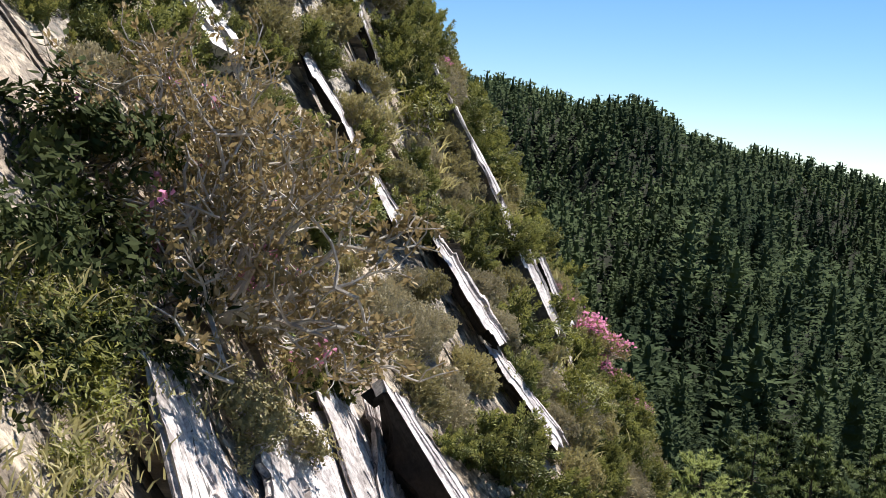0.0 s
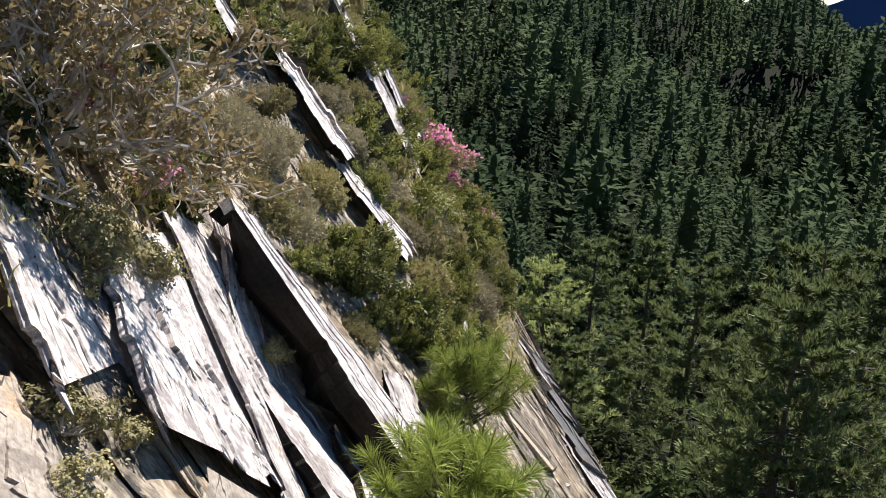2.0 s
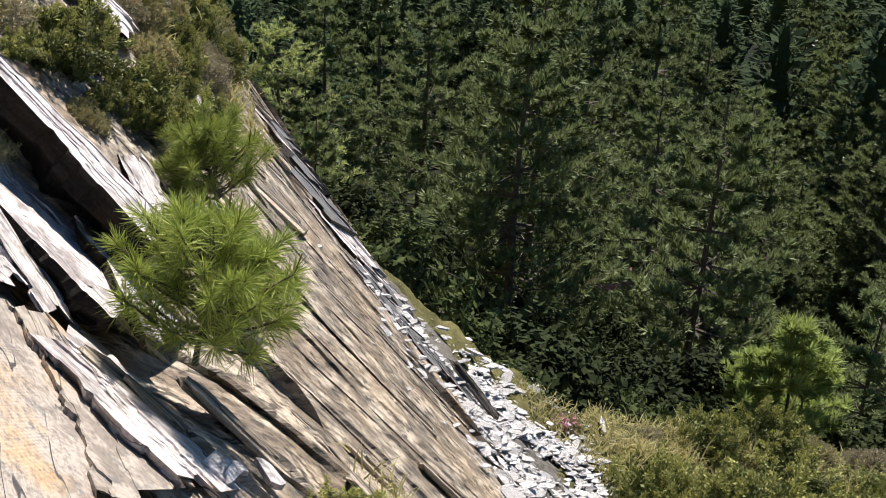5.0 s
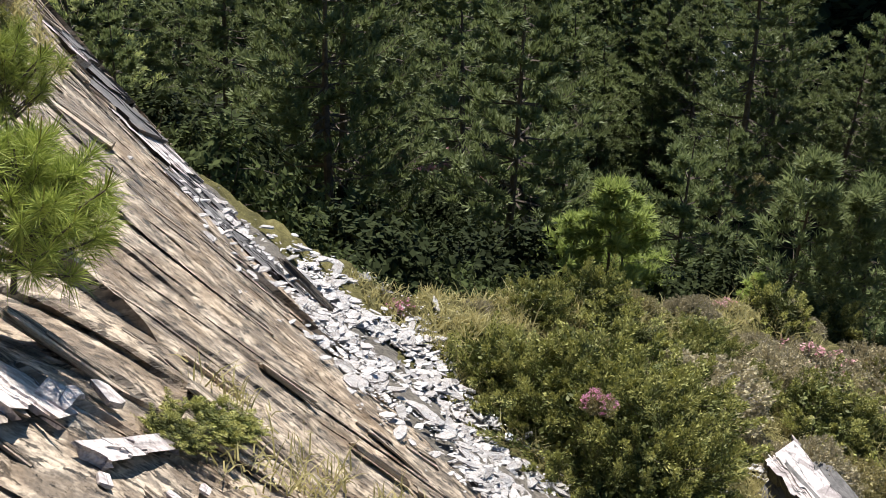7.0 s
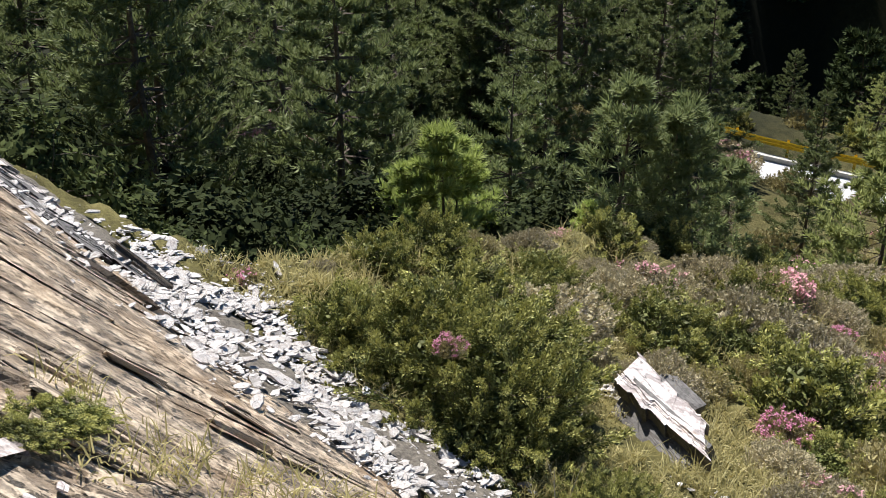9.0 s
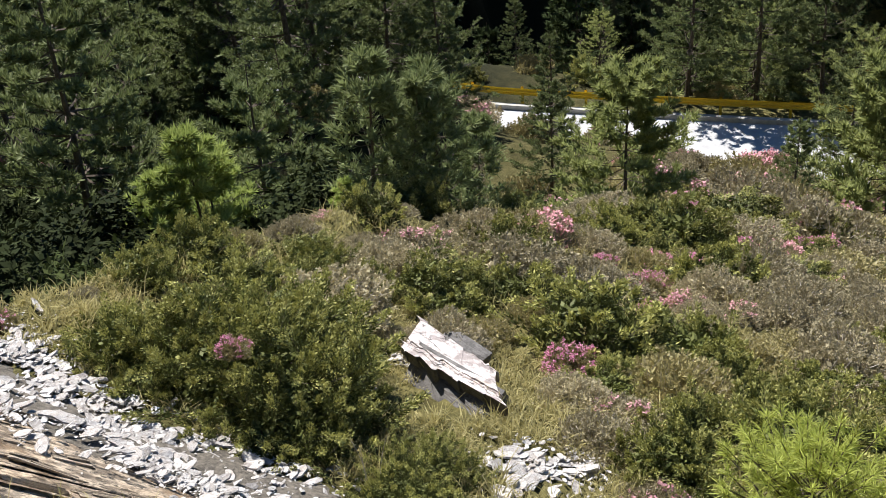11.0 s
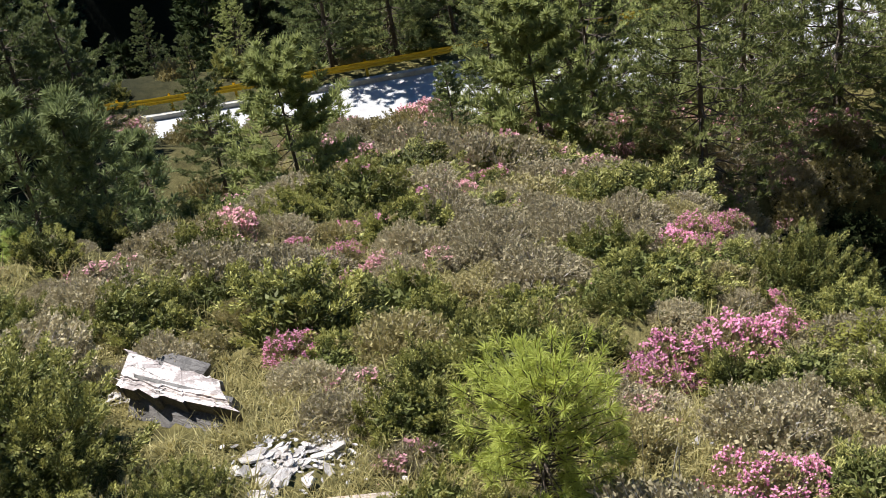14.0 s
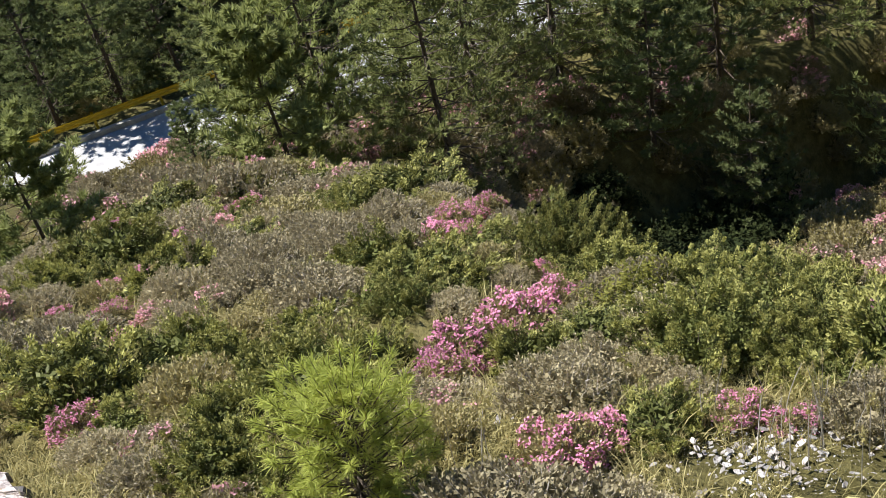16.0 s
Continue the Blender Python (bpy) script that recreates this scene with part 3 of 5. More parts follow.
GREENS = [plume_shrub("rhododendron_shrub", "low olive green rhododendron shrub without blossoms", "shrub", 40 + k, AZALEA_LEAF, 0.52, 0.42, 300, 24, (0.033, 0.018), 0.16, TWIG, 10, 0.55, 0.34) for k in range(2)]
AZALEAS = [plume_shrub("azalea_shrub", "low azalea shrub with pink blossoms", "shrub", 50 + k, AZALEA_LEAF, 0.48, 0.38, 300, 18, (0.032, 0.017), 0.14, TWIG, 9, 0.6, 0.34, BLOSSOM, (0.70, 0.40, 0.16)[k], "azaleas in bloom") for k in range(3)]
PALES = [plume_shrub("azalea_shrub", "low azalea shrub with faded pale pink blossoms", "shrub", 60 + k, HEATH, 0.48, 0.36, 300, 18, (0.032, 0.017), 0.13, TWIG, 9, 0.6, 0.34, PALE_BLOSSOM, (0.45, 0.22)[k], "azaleas in bloom") for k in range(2)]


def needle_pine(name, label, seed, height=1.5, spread=0.55, tufts=70, needles=90, length=0.10, leaf=NEEDLE_NEAR, fat=0.0022, low=0.1):
    """A young pine: a stem, ascending shoots, and a star of long needles round each shoot's end."""
    rng = np.random.default_rng(seed)
    top = at_base(name, label, "pine")
    stem_p = np.linspace(0, 1, 7)
    bend = np.stack([0.04 * np.sin(stem_p * 3) * height, 0.03 * np.sin(stem_p * 4 + 1) * height, stem_p * height * 0.85], 1)
    part("trunk", mesh_of("trunk", *tubes(bend[:-1], bend[1:], np.linspace(0.024, 0.009, 6) * height / 1.2, np.linspace(0.02, 0.006, 6) * height / 1.2, 6), BARK), top)
    f = np.concatenate([[1.0, 1.0, 0.97], rng.uniform(low, 0.98, tufts - 3)])
    at = np.stack([np.interp(f * 0.8, stem_p, bend[:, k]) for k in range(3)], 1)
    a = np.arange(tufts) * 2.4 + rng.uniform(-0.5, 0.5, tufts)
    out = spread * np.sqrt(np.clip(1.02 - (1.6 * f - 0.62) ** 2, 0.03, 1)) * rng.uniform(0.2, 1.0, tufts) ** 0.8
    rise = out * rng.uniform(0.05, 0.75, tufts) + 0.16 * height * f
    end = at + np.stack([np.cos(a) * out, np.sin(a) * out, rise], 1)
    mid = at * 0.45 + end * 0.55 - np.array([0, 0, 0.05]) * spread
    shoots = tubes(np.concatenate([at, mid]), np.concatenate([mid, end]), 0.006, 0.0035, 4)
    tagged(part("shoot_wood", mesh_of("shoot_wood", *shoots, BARK), top), kind="stuff")
    ax = unit(end - mid + np.array([0, 0, 0.10]) * spread)
    n = tufts * needles
    back = rng.random(n) ** 1.5 * length * 1.1
    base = np.repeat(end, needles, 0) - np.repeat(ax, needles, 0) * back[:, None]
    way = unit(np.repeat(ax, needles, 0) * rng.uniform(0.2, 1.2, n)[:, None] + unit(rng.normal(size=(n, 3))) * 0.8)
    v, q = sprays(base, way, rng.uniform(0.75, 1.15, n) * length, fat, rng, 0.10)
    tagged(part("needle_tuft", mesh_of("needle_tuft", v, q, leaf), top), kind="stuff")
    candle = tubes(end[: tufts // 3], end[: tufts // 3] + unit(ax[: tufts // 3] + np.array([0, 0, 1.5])) * length * 0.8, 0.0045, 0.003, 4)
    tagged(part("candle", mesh_of("candle", *candle, YELLOW_LEAF), top, "upright pale new shoots"), kind="stuff")
    return Kind(top)


def conifer(name, label, seed, height=10.0, crown=2.2, whorls=15, arms=6, twigs=9, leaf=NEEDLE, first=0.12, flat=0.5, size=(0.17, 0.028), per=36, ragged=0.35, droop=0.1, bare=0.25):
    """A pine: a tapered trunk, whorls of limbs, side twigs that lie flat along every limb, and needles round the outer part of each twig."""
    rng = np.random.default_rng(seed)
    top = at_base(name, label, "tree")
    unit_h = height / 10
    p = np.linspace(0, 1, 9)
    line = np.stack([0.012 * height * np.sin(p * 4 + seed), 0.012 * height * np.sin(p * 3 + 2 * seed), p * height], 1)
    part("trunk", mesh_of("trunk", *tubes(line[:-1], line[1:], np.linspace(0.15, 0.03, 8) * unit_h, np.linspace(0.135, 0.012, 8) * unit_h, 7), BARK), top)
    s0, s1, r0, r1, t0, t1 = [], [], [], [], [], []
    for w in range(whorls):
        f = min(max(first + (1 - first) * (w + rng.uniform(-0.3, 0.3)) / whorls, 0.05), 0.985)
        base = np.array([np.interp(f, p, line[:, k]) for k in range(3)])
        wide = crown * (1.05 - f) ** 0.75 * (1 if f > first + 0.1 else 0.8)
        for a in range(arms):
            if rng.random() < 0.14:
                continue
            turn = 2 * math.pi * (a + rng.uniform(-0.35, 0.35)) / arms + w * 1.1
            reach = wide * rng.uniform(1 - ragged, 1.0 + ragged * 0.5)
            out = np.array([math.cos(turn), math.sin(turn), 0.0])
            side = np.array([-out[1], out[0], 0.0])
            climb = flat * (f - 0.35) + rng.uniform(-0.12, 0.14)
            curve = lambda g: base + out * reach * g + np.array([0, 0, 1.0]) * reach * (climb * g - droop * np.sin(math.pi * g) + 0.22 * g ** 3)
            marks = [curve(g) for g in (0.0, 0.35, 0.7, 1.0)]
            s0 += marks[:-1]
            s1 += marks[1:]
            r0 += [0.034 * unit_h, 0.022 * unit_h, 0.012 * unit_h]
            r1 += [0.022 * unit_h, 0.012 * unit_h, 0.006 * unit_h]
            for k in range(twigs):
                g = bare + (1.0 - bare) * (k + rng.random()) / twigs
                way = out * rng.uniform(0.5, 1.0) + side * rng.normal() * 0.75 + np.array([0, 0, rng.uniform(0.0, 0.5)])
                start = curve(g)
                t0.append(start)
                t1.append(start + unit(way) * reach * rng.uniform(0.16, 0.34) * (1.25 - 0.6 * g))
    t0, t1 = np.array(t0), np.array(t1)
    thin = np.full(len(t0), 0.007 * unit_h)
    tagged(part("limb_wood", mesh_of("limb_wood", *tubes(s0 + list(t0), s1 + list(t1), np.concatenate([r0, thin]), np.concatenate([r1, thin * 0.5]), 3), BARK), top), kind="stuff")
    n = len(t0) * per
    axis = np.repeat(unit(t1 - t0), per, 0)
    along = 0.15 + 0.9 * rng.random(n) ** 0.7
    pts = np.repeat(t0, per, 0) + np.repeat(t1 - t0, per, 0) * along[:, None]
    ways = axis * 0.65 + unit(rng.normal(size=(n, 3)) * np.array([1, 1, 0.7])) * 0.75 + np.array([0, 0, 0.38])
    facing = unit(pts * np.array([1, 1, 0])) * 0.35 + np.array([0, 0, 0.8]) + rng.normal(size=(n, 3)) * 0.35
    tagged(part("needle_foliage", mesh_of("needle_foliage", *sprays(pts, ways, rng.uniform(0.6, 1.3, n) * size[0] * unit_h, rng.uniform(0.7, 1.3, n) * size[1] * unit_h, rng, 0.0, facing), leaf), top), kind="stuff")
    return Kind(top)


# ---- the rock slabs on the face ----
def chunk_points(dims, rng, rough=0.12, extra=8, at=(0, 0, 0)):
    """An angular block of broken rock: the hull of jittered corners and a few points between them."""
    corners = np.array([(x, y, z) for x in (-1, 1) for y in (-1, 1) for z in (-1, 1)], float)
    more = rng.uniform(-1, 1, (extra, 3))
    more[np.arange(extra), rng.integers(0, 2, extra)] = rng.choice([-1.0, 1.0], extra)
    more[:, 2] = np.sign(more[:, 2])
    pts = np.concatenate([corners * rng.uniform(1 - 4 * rough, 1, (8, 3)) * np.array([1, 1, 0.9]), more]) * np.array(dims) / 2 + np.array(at)
    bm = bmesh.new()
    for p in pts:
        bm.verts.new(p)
    bmesh.ops.convex_hull(bm, input=bm.verts)
    bmesh.ops.delete(bm, geom=[v for v in bm.verts if not v.link_faces], context="VERTS")
    bm.verts.index_update()
    v = np.array([p.co for p in bm.verts])
    f = np.array([[q.index for q in face.verts] for face in bm.faces])
    bm.free()
    return v, f


def slab_points(length, width, thick, sheets, seed):
    """A split slab, long along x, with its top at z = thick: a main block and thin broken sheets on it."""
    rng = np.random.default_rng(seed)
    out = [chunk_points((length, width, thick), rng, 0.07, 10, (0, 0, thick * 0.5))]
    for k in range(sheets * 2):
        l, w, h = length * rng.uniform(0.3, 0.75), width * rng.uniform(0.2, 0.5), min(thick * 0.3, 0.05) * rng.uniform(0.5, 1.2)
        out.append(chunk_points((l, w, h), rng, 0.1, 6, (rng.uniform(-0.5, 0.5) * (length - l * 0.8), rng.uniform(-0.5, 0.5) * (width - w * 0.6), thick + h * 0.2)))
    return merged(out)


def sheet_slab(corners, thick, seed, label, material=None, name="rock_slab", group="slabs on the rock face", steps=5, jag=0.03, under=0.3, edge=None):
    """A split slab. Corners of its upper face: head and foot of the far edge last two; a to d is the free front edge that drops by thick.
    The upper face is a flight of thin sheets, each of which ends in a broken edge."""
    rng = np.random.default_rng(seed)
    a, b, c, d = (np.array(p, float) for p in corners)
    n = unit(np.cross(d - a, b - a) + np.cross(c - d, c - b))
    if n[2] < 0:
        n = -n
    long = np.linalg.norm(d - a) + np.linalg.norm(c - b)
    m = int(np.clip(long * 34, 20, 80))
    s = np.linspace(0, 1, m)[None, :, None]
    wob = lambda q, amp: amp * np.interp(np.linspace(0, 1, m), np.linspace(0, 1, q), rng.normal(size=q))[None, :, None]
    front, back = a + (d - a) * s, b + (c - b) * s

    def broken(amp, fray=0.02):
        """Straight stretches between sharp notches."""
        u, at = np.linspace(0, 1, m), np.sort(rng.random(7))
        steps_at, jump = rng.random(6), rng.normal(size=6) * 0.8
        run = np.interp(u, at, rng.normal(size=7) * 0.8) + (u[:, None] > steps_at).astype(float) @ jump
        run -= np.linspace(run[0], run[-1], m)
        return (amp * run + amp * fray * rng.normal(size=m))[None, :, None]

    across = unit((b - a) + (c - d))
    front = front + across * broken(jag)
    back = back + across * 0.1 - n * 0.025 + across * broken(jag * 1.2)
    drop = thick * (0.2 + 0.8 * np.clip(np.minimum(s * 4.0, (1 - s) * 6.0 + 0.4), 0, 1))
    rows = [front - n * drop * 1.5 + across * drop * under, front - n * drop + across * drop * under * (0.6 + wob(12, 0.25)), front - n * drop * (0.45 + wob(10, 0.1)) + across * (0.01 + wob(14, 0.004)), front]
    cuts = np.sort(rng.uniform(0.08, 0.95, steps))
    rise = 0.0
    courses = np.sort([np.clip(f + broken(0.03, 0.0), 0.02, 0.98) for f in cuts], axis=0)
    for g in courses:
        lens = np.clip(wob(6, 0.8) + 0.55, 0, 1)
        h = rng.choice([0.002, 0.005, 0.013], p=[0.4, 0.4, 0.2]) * lens
        p = front * (1 - g) + back * g
        rows += [p - n * (0.003 + h * 0.4), p + across * 0.003 + n * h]
    rows += [back - n * 0.01, back - n * thick]
    v = np.concatenate(rows) 
    # ends are broken off unevenly
    lengthwise = unit((d - a) + (c - b))
    v[:, 0] += lengthwise * rng.normal(size=(len(rows), 1)) * jag * 1.2
    v[:, -1] += lengthwise * rng.normal(size=(len(rows), 1)) * jag * 1.5
    q = len(rows)
    low = v[:, -1:] - n * thick * 0.5 + lengthwise * -0.03
    head = v[:, :1] - n * thick * 0.25
    v = np.concatenate([head, v, low], 1)
    i, j = np.meshgrid(np.arange(q - 1), np.arange(m + 1), indexing="ij")
    k = (i * (m + 2) + j).ravel()
    f = np.stack([k, k + m + 2, k + m + 3, k + 1], -1)
    x = unit(d - a)
    y = unit(np.cross(n, x))
    z = np.cross(x, y)
    o = (a + b + c + d) / 4
    local = (v.reshape(-1, 3) - o) @ np.stack([x, y, z], 1)
    me = mesh_of(name, local, f, material or ROCK)
    # unless edge is given, front and back rows take the shade-dark material
    me.materials.append(edge or SHADE_EDGE)
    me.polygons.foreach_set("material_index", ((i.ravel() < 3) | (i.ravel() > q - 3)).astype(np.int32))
    ob = new(name, me)
    mm = Matrix.Identity(4)
    for r in range(3):
        mm[r][0], mm[r][1], mm[r][2], mm[r][3] = x[r], y[r], z[r], o[r]
    ob.matrix_basis = mm
    return tagged(ob, label, "rock", group)


def rock_slab(a, b, width, roll, thick, seed, label, material=ROCK, layers=4, name="rock_slab", up=(0.72, 0, 0.69), group="slabs on the rock face"):
    """A slab whose upper face runs from a to b, turned about its length by roll degrees."""
    a, b = Vector(a), Vector(b)
    x = (b - a).normalized()
    y = Vector(up).cross(x).normalized()
    m = Matrix((x, y, x.cross(y))).transposed().to_4x4()
    m.translation = (a + b) / 2
    ob = new(name, mesh_of(name, *slab_points((b - a).length * 1.12, width, thick, layers, seed), material))
    ob.matrix_basis = m @ pose(0, 0, 0, roll, 0, 0) @ pose(0, 0, -thick)
    return tagged(ob, label, "rock", group)


# ---- the rock face: slabs and thin upstanding beds ----
PALE = "pale sunlit schist slab split into thin sheets"
# the upper faces by their corners: front head, back head, back foot, front foot
sheet_slab([(-1.10, 3.37, -0.66), (-1.09, 3.92, -0.80), (-0.70, 3.70, -1.28), (-0.69, 2.76, -1.05)], 0.02, 70, PALE, edge=ROCK)
sheet_slab([(-0.86, 3.97, -1.03), (-0.79, 4.84, -1.21), (-0.11, 4.50, -2.11), (-0.51, 3.15, -1.28)], 0.022, 71, PALE, edge=ROCK, steps=6)
sheet_slab([(-0.83, 4.83, -1.02), (-0.70, 5.40, -1.18), (0.02, 4.41, -2.22), (-0.20, 3.98, -1.91)], 0.014, 72, PALE, edge=ROCK, steps=6)
sheet_slab([(-0.67, 5.25, -1.14), (-0.61, 5.61, -1.24), (-0.21, 5.03, -1.87), (-0.40, 4.62, -1.69)], 0.03, 73, PALE, edge=ROCK, steps=6)
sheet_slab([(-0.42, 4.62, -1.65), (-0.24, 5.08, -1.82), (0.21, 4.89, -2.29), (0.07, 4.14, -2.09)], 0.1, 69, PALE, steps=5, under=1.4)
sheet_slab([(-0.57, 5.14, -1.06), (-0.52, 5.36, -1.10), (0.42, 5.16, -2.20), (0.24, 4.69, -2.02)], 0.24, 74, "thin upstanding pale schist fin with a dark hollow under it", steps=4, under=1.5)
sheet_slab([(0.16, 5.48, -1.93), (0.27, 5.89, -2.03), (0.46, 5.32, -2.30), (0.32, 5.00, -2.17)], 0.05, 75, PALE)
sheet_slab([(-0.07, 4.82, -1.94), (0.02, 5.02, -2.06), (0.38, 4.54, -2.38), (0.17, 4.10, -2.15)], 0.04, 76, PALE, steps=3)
sheet_slab([(-0.16, 3.29, -1.73), (-0.09, 4.30, -2.13), (0.41, 3.44, -2.37), (0.18, 2.95, -2.00)], 0.045, 77, PALE, edge=ROCK, steps=6, under=1.4)
sheet_slab([(-0.92, 2.48, -0.90), (-0.82, 2.74, -1.02), (-0.62, 2.53, -1.22), (-0.81, 2.04, -1.01)], 0.1, 81, "smooth rust-stained schist slab", RUST_ROCK, edge=RUST_ROCK, steps=3)
sheet_slab([(-0.38, 3.10, -1.42), (-0.18, 3.90, -1.89), (0.20, 3.02, -2.03), (-0.29, 2.05, -1.46)], 0.04, 78, "large smooth rust-stained schist slab", RUST_ROCK, edge=RUST_ROCK, steps=5)
sheet_slab([(-0.97, 3.81, -0.96), (-0.64, 5.60, -1.24), (-0.14, 4.63, -2.1), (-0.56, 3.43, -1.39)], 0.04, 68, "broad pale schist slab under thinner ones", edge=ROCK, steps=6)
SLABS = [(-0.77, 4.01, -1.05, -0.46, 3.70, -1.60), (-0.72, 4.86, -1.08, -0.19, 4.32, -2.02), (-0.62, 5.13, -1.13, 0.07, 4.59, -2.12), (-0.52, 5.17, -1.09, 0.33, 4.70, -1.98), (0.21, 5.68, -1.99, 0.39, 5.51, -2.31)]
for k, (ax, ay, az_, bx, by, bz, w, ro, th) in enumerate([(-2.03, 6.74, 0.74, -1.74, 6.58, 0.45, 0.34, 12, 0.2), (0.31, 6.93, -1.90, 0.49, 6.80, -2.16, 0.16, 7, 0.2), (0.64, 7.49, -2.19, 0.75, 7.41, -2.34, 0.26, 6, 0.2)]):
    rock_slab((ax, ay, az_), (bx, by, bz), w, ro, th, 81 + k, "small pale schist slab between shrubs", layers=3)
# broken beds along the upper foot of the face, most with shade put into dark rock
rng = np.random.default_rng(63)
for k in range(26):
    f = rng.random()
    x, y = 1.40 + 0.95 * f + rng.normal() * 0.10, 10.3 - 2.8 * f
    z = z_at(x, y) + 0.10
    w, l = rng.uniform(0.1, 0.3), rng.uniform(0.5, 1.1)
    sheet_slab([(x - 0.3 * l, y + 0.25 * l, z + 0.28 * l), (x - 0.1 * l, y + 0.25 * l + w, z + 0.1 * l), (x + 0.45 * l, y - 0.3 * l + w, z - 0.5 * l), (x + 0.25 * l, y - 0.4 * l, z - 0.34 * l)], rng.uniform(0.08, 0.2), 140 + k, "dark grey broken schist bed at the foot of the face", DARK_ROCK if k % 4 else ROCK, name="rock_bed", group="upstanding beds on the rock face", steps=3, under=1.0)
BEDS = [
    (-1.46, 7.44, 0.43, -0.86, 7.02, -0.39, 0.13), (-0.56, 7.53, -0.63, -0.17, 7.29, -1.10, 0.15), (-0.15, 7.23, -1.23, 0.24, 7.0, -1.66, 0.16),
    (-0.62, 10.0, 0.12, 0.30, 9.35, -1.40, 0.12), (-1.47, 8.79, 1.06, -1.19, 8.53, 0.53, 0.12), (-1.25, 8.09, 0.41, -1.06, 7.96, 0.14, 0.08),
    (0.12, 9.6, -0.85, 0.36, 9.4, -1.28, 0.22), (-0.73, 7.79, -0.38, -0.58, 7.66, -0.64, 0.08), (-0.9, 11.2, 0.75, -0.45, 10.9, 0.1, 0.1),
]
for k, (ax, ay, az_, bx, by, bz, w) in enumerate(BEDS):
    a, b, out = np.array([ax, ay, az_]), np.array([bx, by, bz]), np.array([0.2, 0.92, 0.22]) * w * 1.15
    a, b = a + (a - b) * 0.12, b + (b - a) * 0.12
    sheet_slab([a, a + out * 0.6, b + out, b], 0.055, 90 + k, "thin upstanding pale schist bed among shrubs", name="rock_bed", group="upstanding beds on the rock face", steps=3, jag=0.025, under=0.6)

# a long dark ledge standing out of the shrubs
for k, (a, b) in enumerate([((-0.91, 9.57, 0.69), (-0.29, 9.18, -0.32)), ((-0.26, 9.17, -0.37), (0.28, 8.57, -1.27))]):
    a, b, out = np.array(a), np.array(b), np.array([0.2, 0.92, 0.22]) * 0.2
    sheet_slab([a, a + out * 0.7, b + out, b], 0.2, 150 + k, "long thin dark schist ledge standing out of shrubs", ROCK, name="rock_bed", group="upstanding beds on the rock face", steps=3, jag=0.03, under=0.5, edge=DARK_ROCK)

# broken plates that stand a little proud of the lower face
rng = np.random.default_rng(53)
PLATE = [mesh_of("plate", *merged([chunk_points((1.0, 0.3, 0.09), rng, 0.1, 8), chunk_points((0.6, 0.18, 0.06), rng, 0.1, 6, (0.1, 0.03, 0.05))]), ROCK_WALL) for _ in range(8)]
along = Vector((0.65, -0.30, -0.70)).normalized()
side_y = Vector((0.72, 0, 0.69)).cross(along).normalized()
bed_turn = Matrix((along, side_y, along.cross(side_y))).transposed().to_4x4()
for k in range(150):
    x, y = rng.uniform(-0.6, 3.2), rng.uniform(2.4, 10.5)
    if x > 3.6 - 0.13 * y or x < 0.3 and y > 5.0:
        continue
    s = rng.uniform(0.12, 0.75) * (1.0 if x < 1.4 else 0.7)
    ob = new("plate", PLATE[k % 8])
    ob.parent = FACE
    ob.matrix_basis = Matrix.Translation((x, y, float(slope_z(np.array(x), np.array(y))) + 0.05)) @ bed_turn @ pose(0, 0, 0, rng.normal() * 6, rng.normal() * 3, rng.normal() * 5) @ Matrix.Diagonal((s, s * rng.uniform(0.5, 1.1), min(s, 0.4) * rng.uniform(0.5, 1.1), 1))

sheet_slab([(0.35, 3.03, -2.235), (0.69, 3.46, -2.585), (0.72, 3.37, -2.61), (0.445, 3.00, -2.325)], 0.03, 95, "flat white broken schist plate lying on the rock", name="rock_plate", group="loose plates on the face", steps=2, jag=0.006, edge=ROCK)
# loose plates under the near pine and on the face
for k, (x, y, s, turn) in enumerate([(0.353, 3.40, 0.17, 60), (0.55, 3.62, 0.13, 110), (0.42, 3.52, 0.09, 30), (0.76, 3.19, 0.06, 60), (0.40, 2.93, 0.07, 80), (0.93, 3.15, 0.05, 20), (0.62, 3.02, 0.06, 140), (1.2, 3.2, 0.05, 90)]):
    ob = new("rock_plate", mesh_of("rock_plate", *chunk_points((s * 1.1, s * 0.7, s * 0.2), np.random.default_rng(200 + k), 0.08, 9), ROCK))
    ob.matrix_basis = pose(x, y, float(slope_z(np.array(x), np.array(y))) + 0.05 + s * 0.1, 0, 38, 0) @ pose(0, 0, 0, 0, 0, turn)
    tagged(ob, "loose broken schist plate on the rock face", "stone", "loose plates on the face")

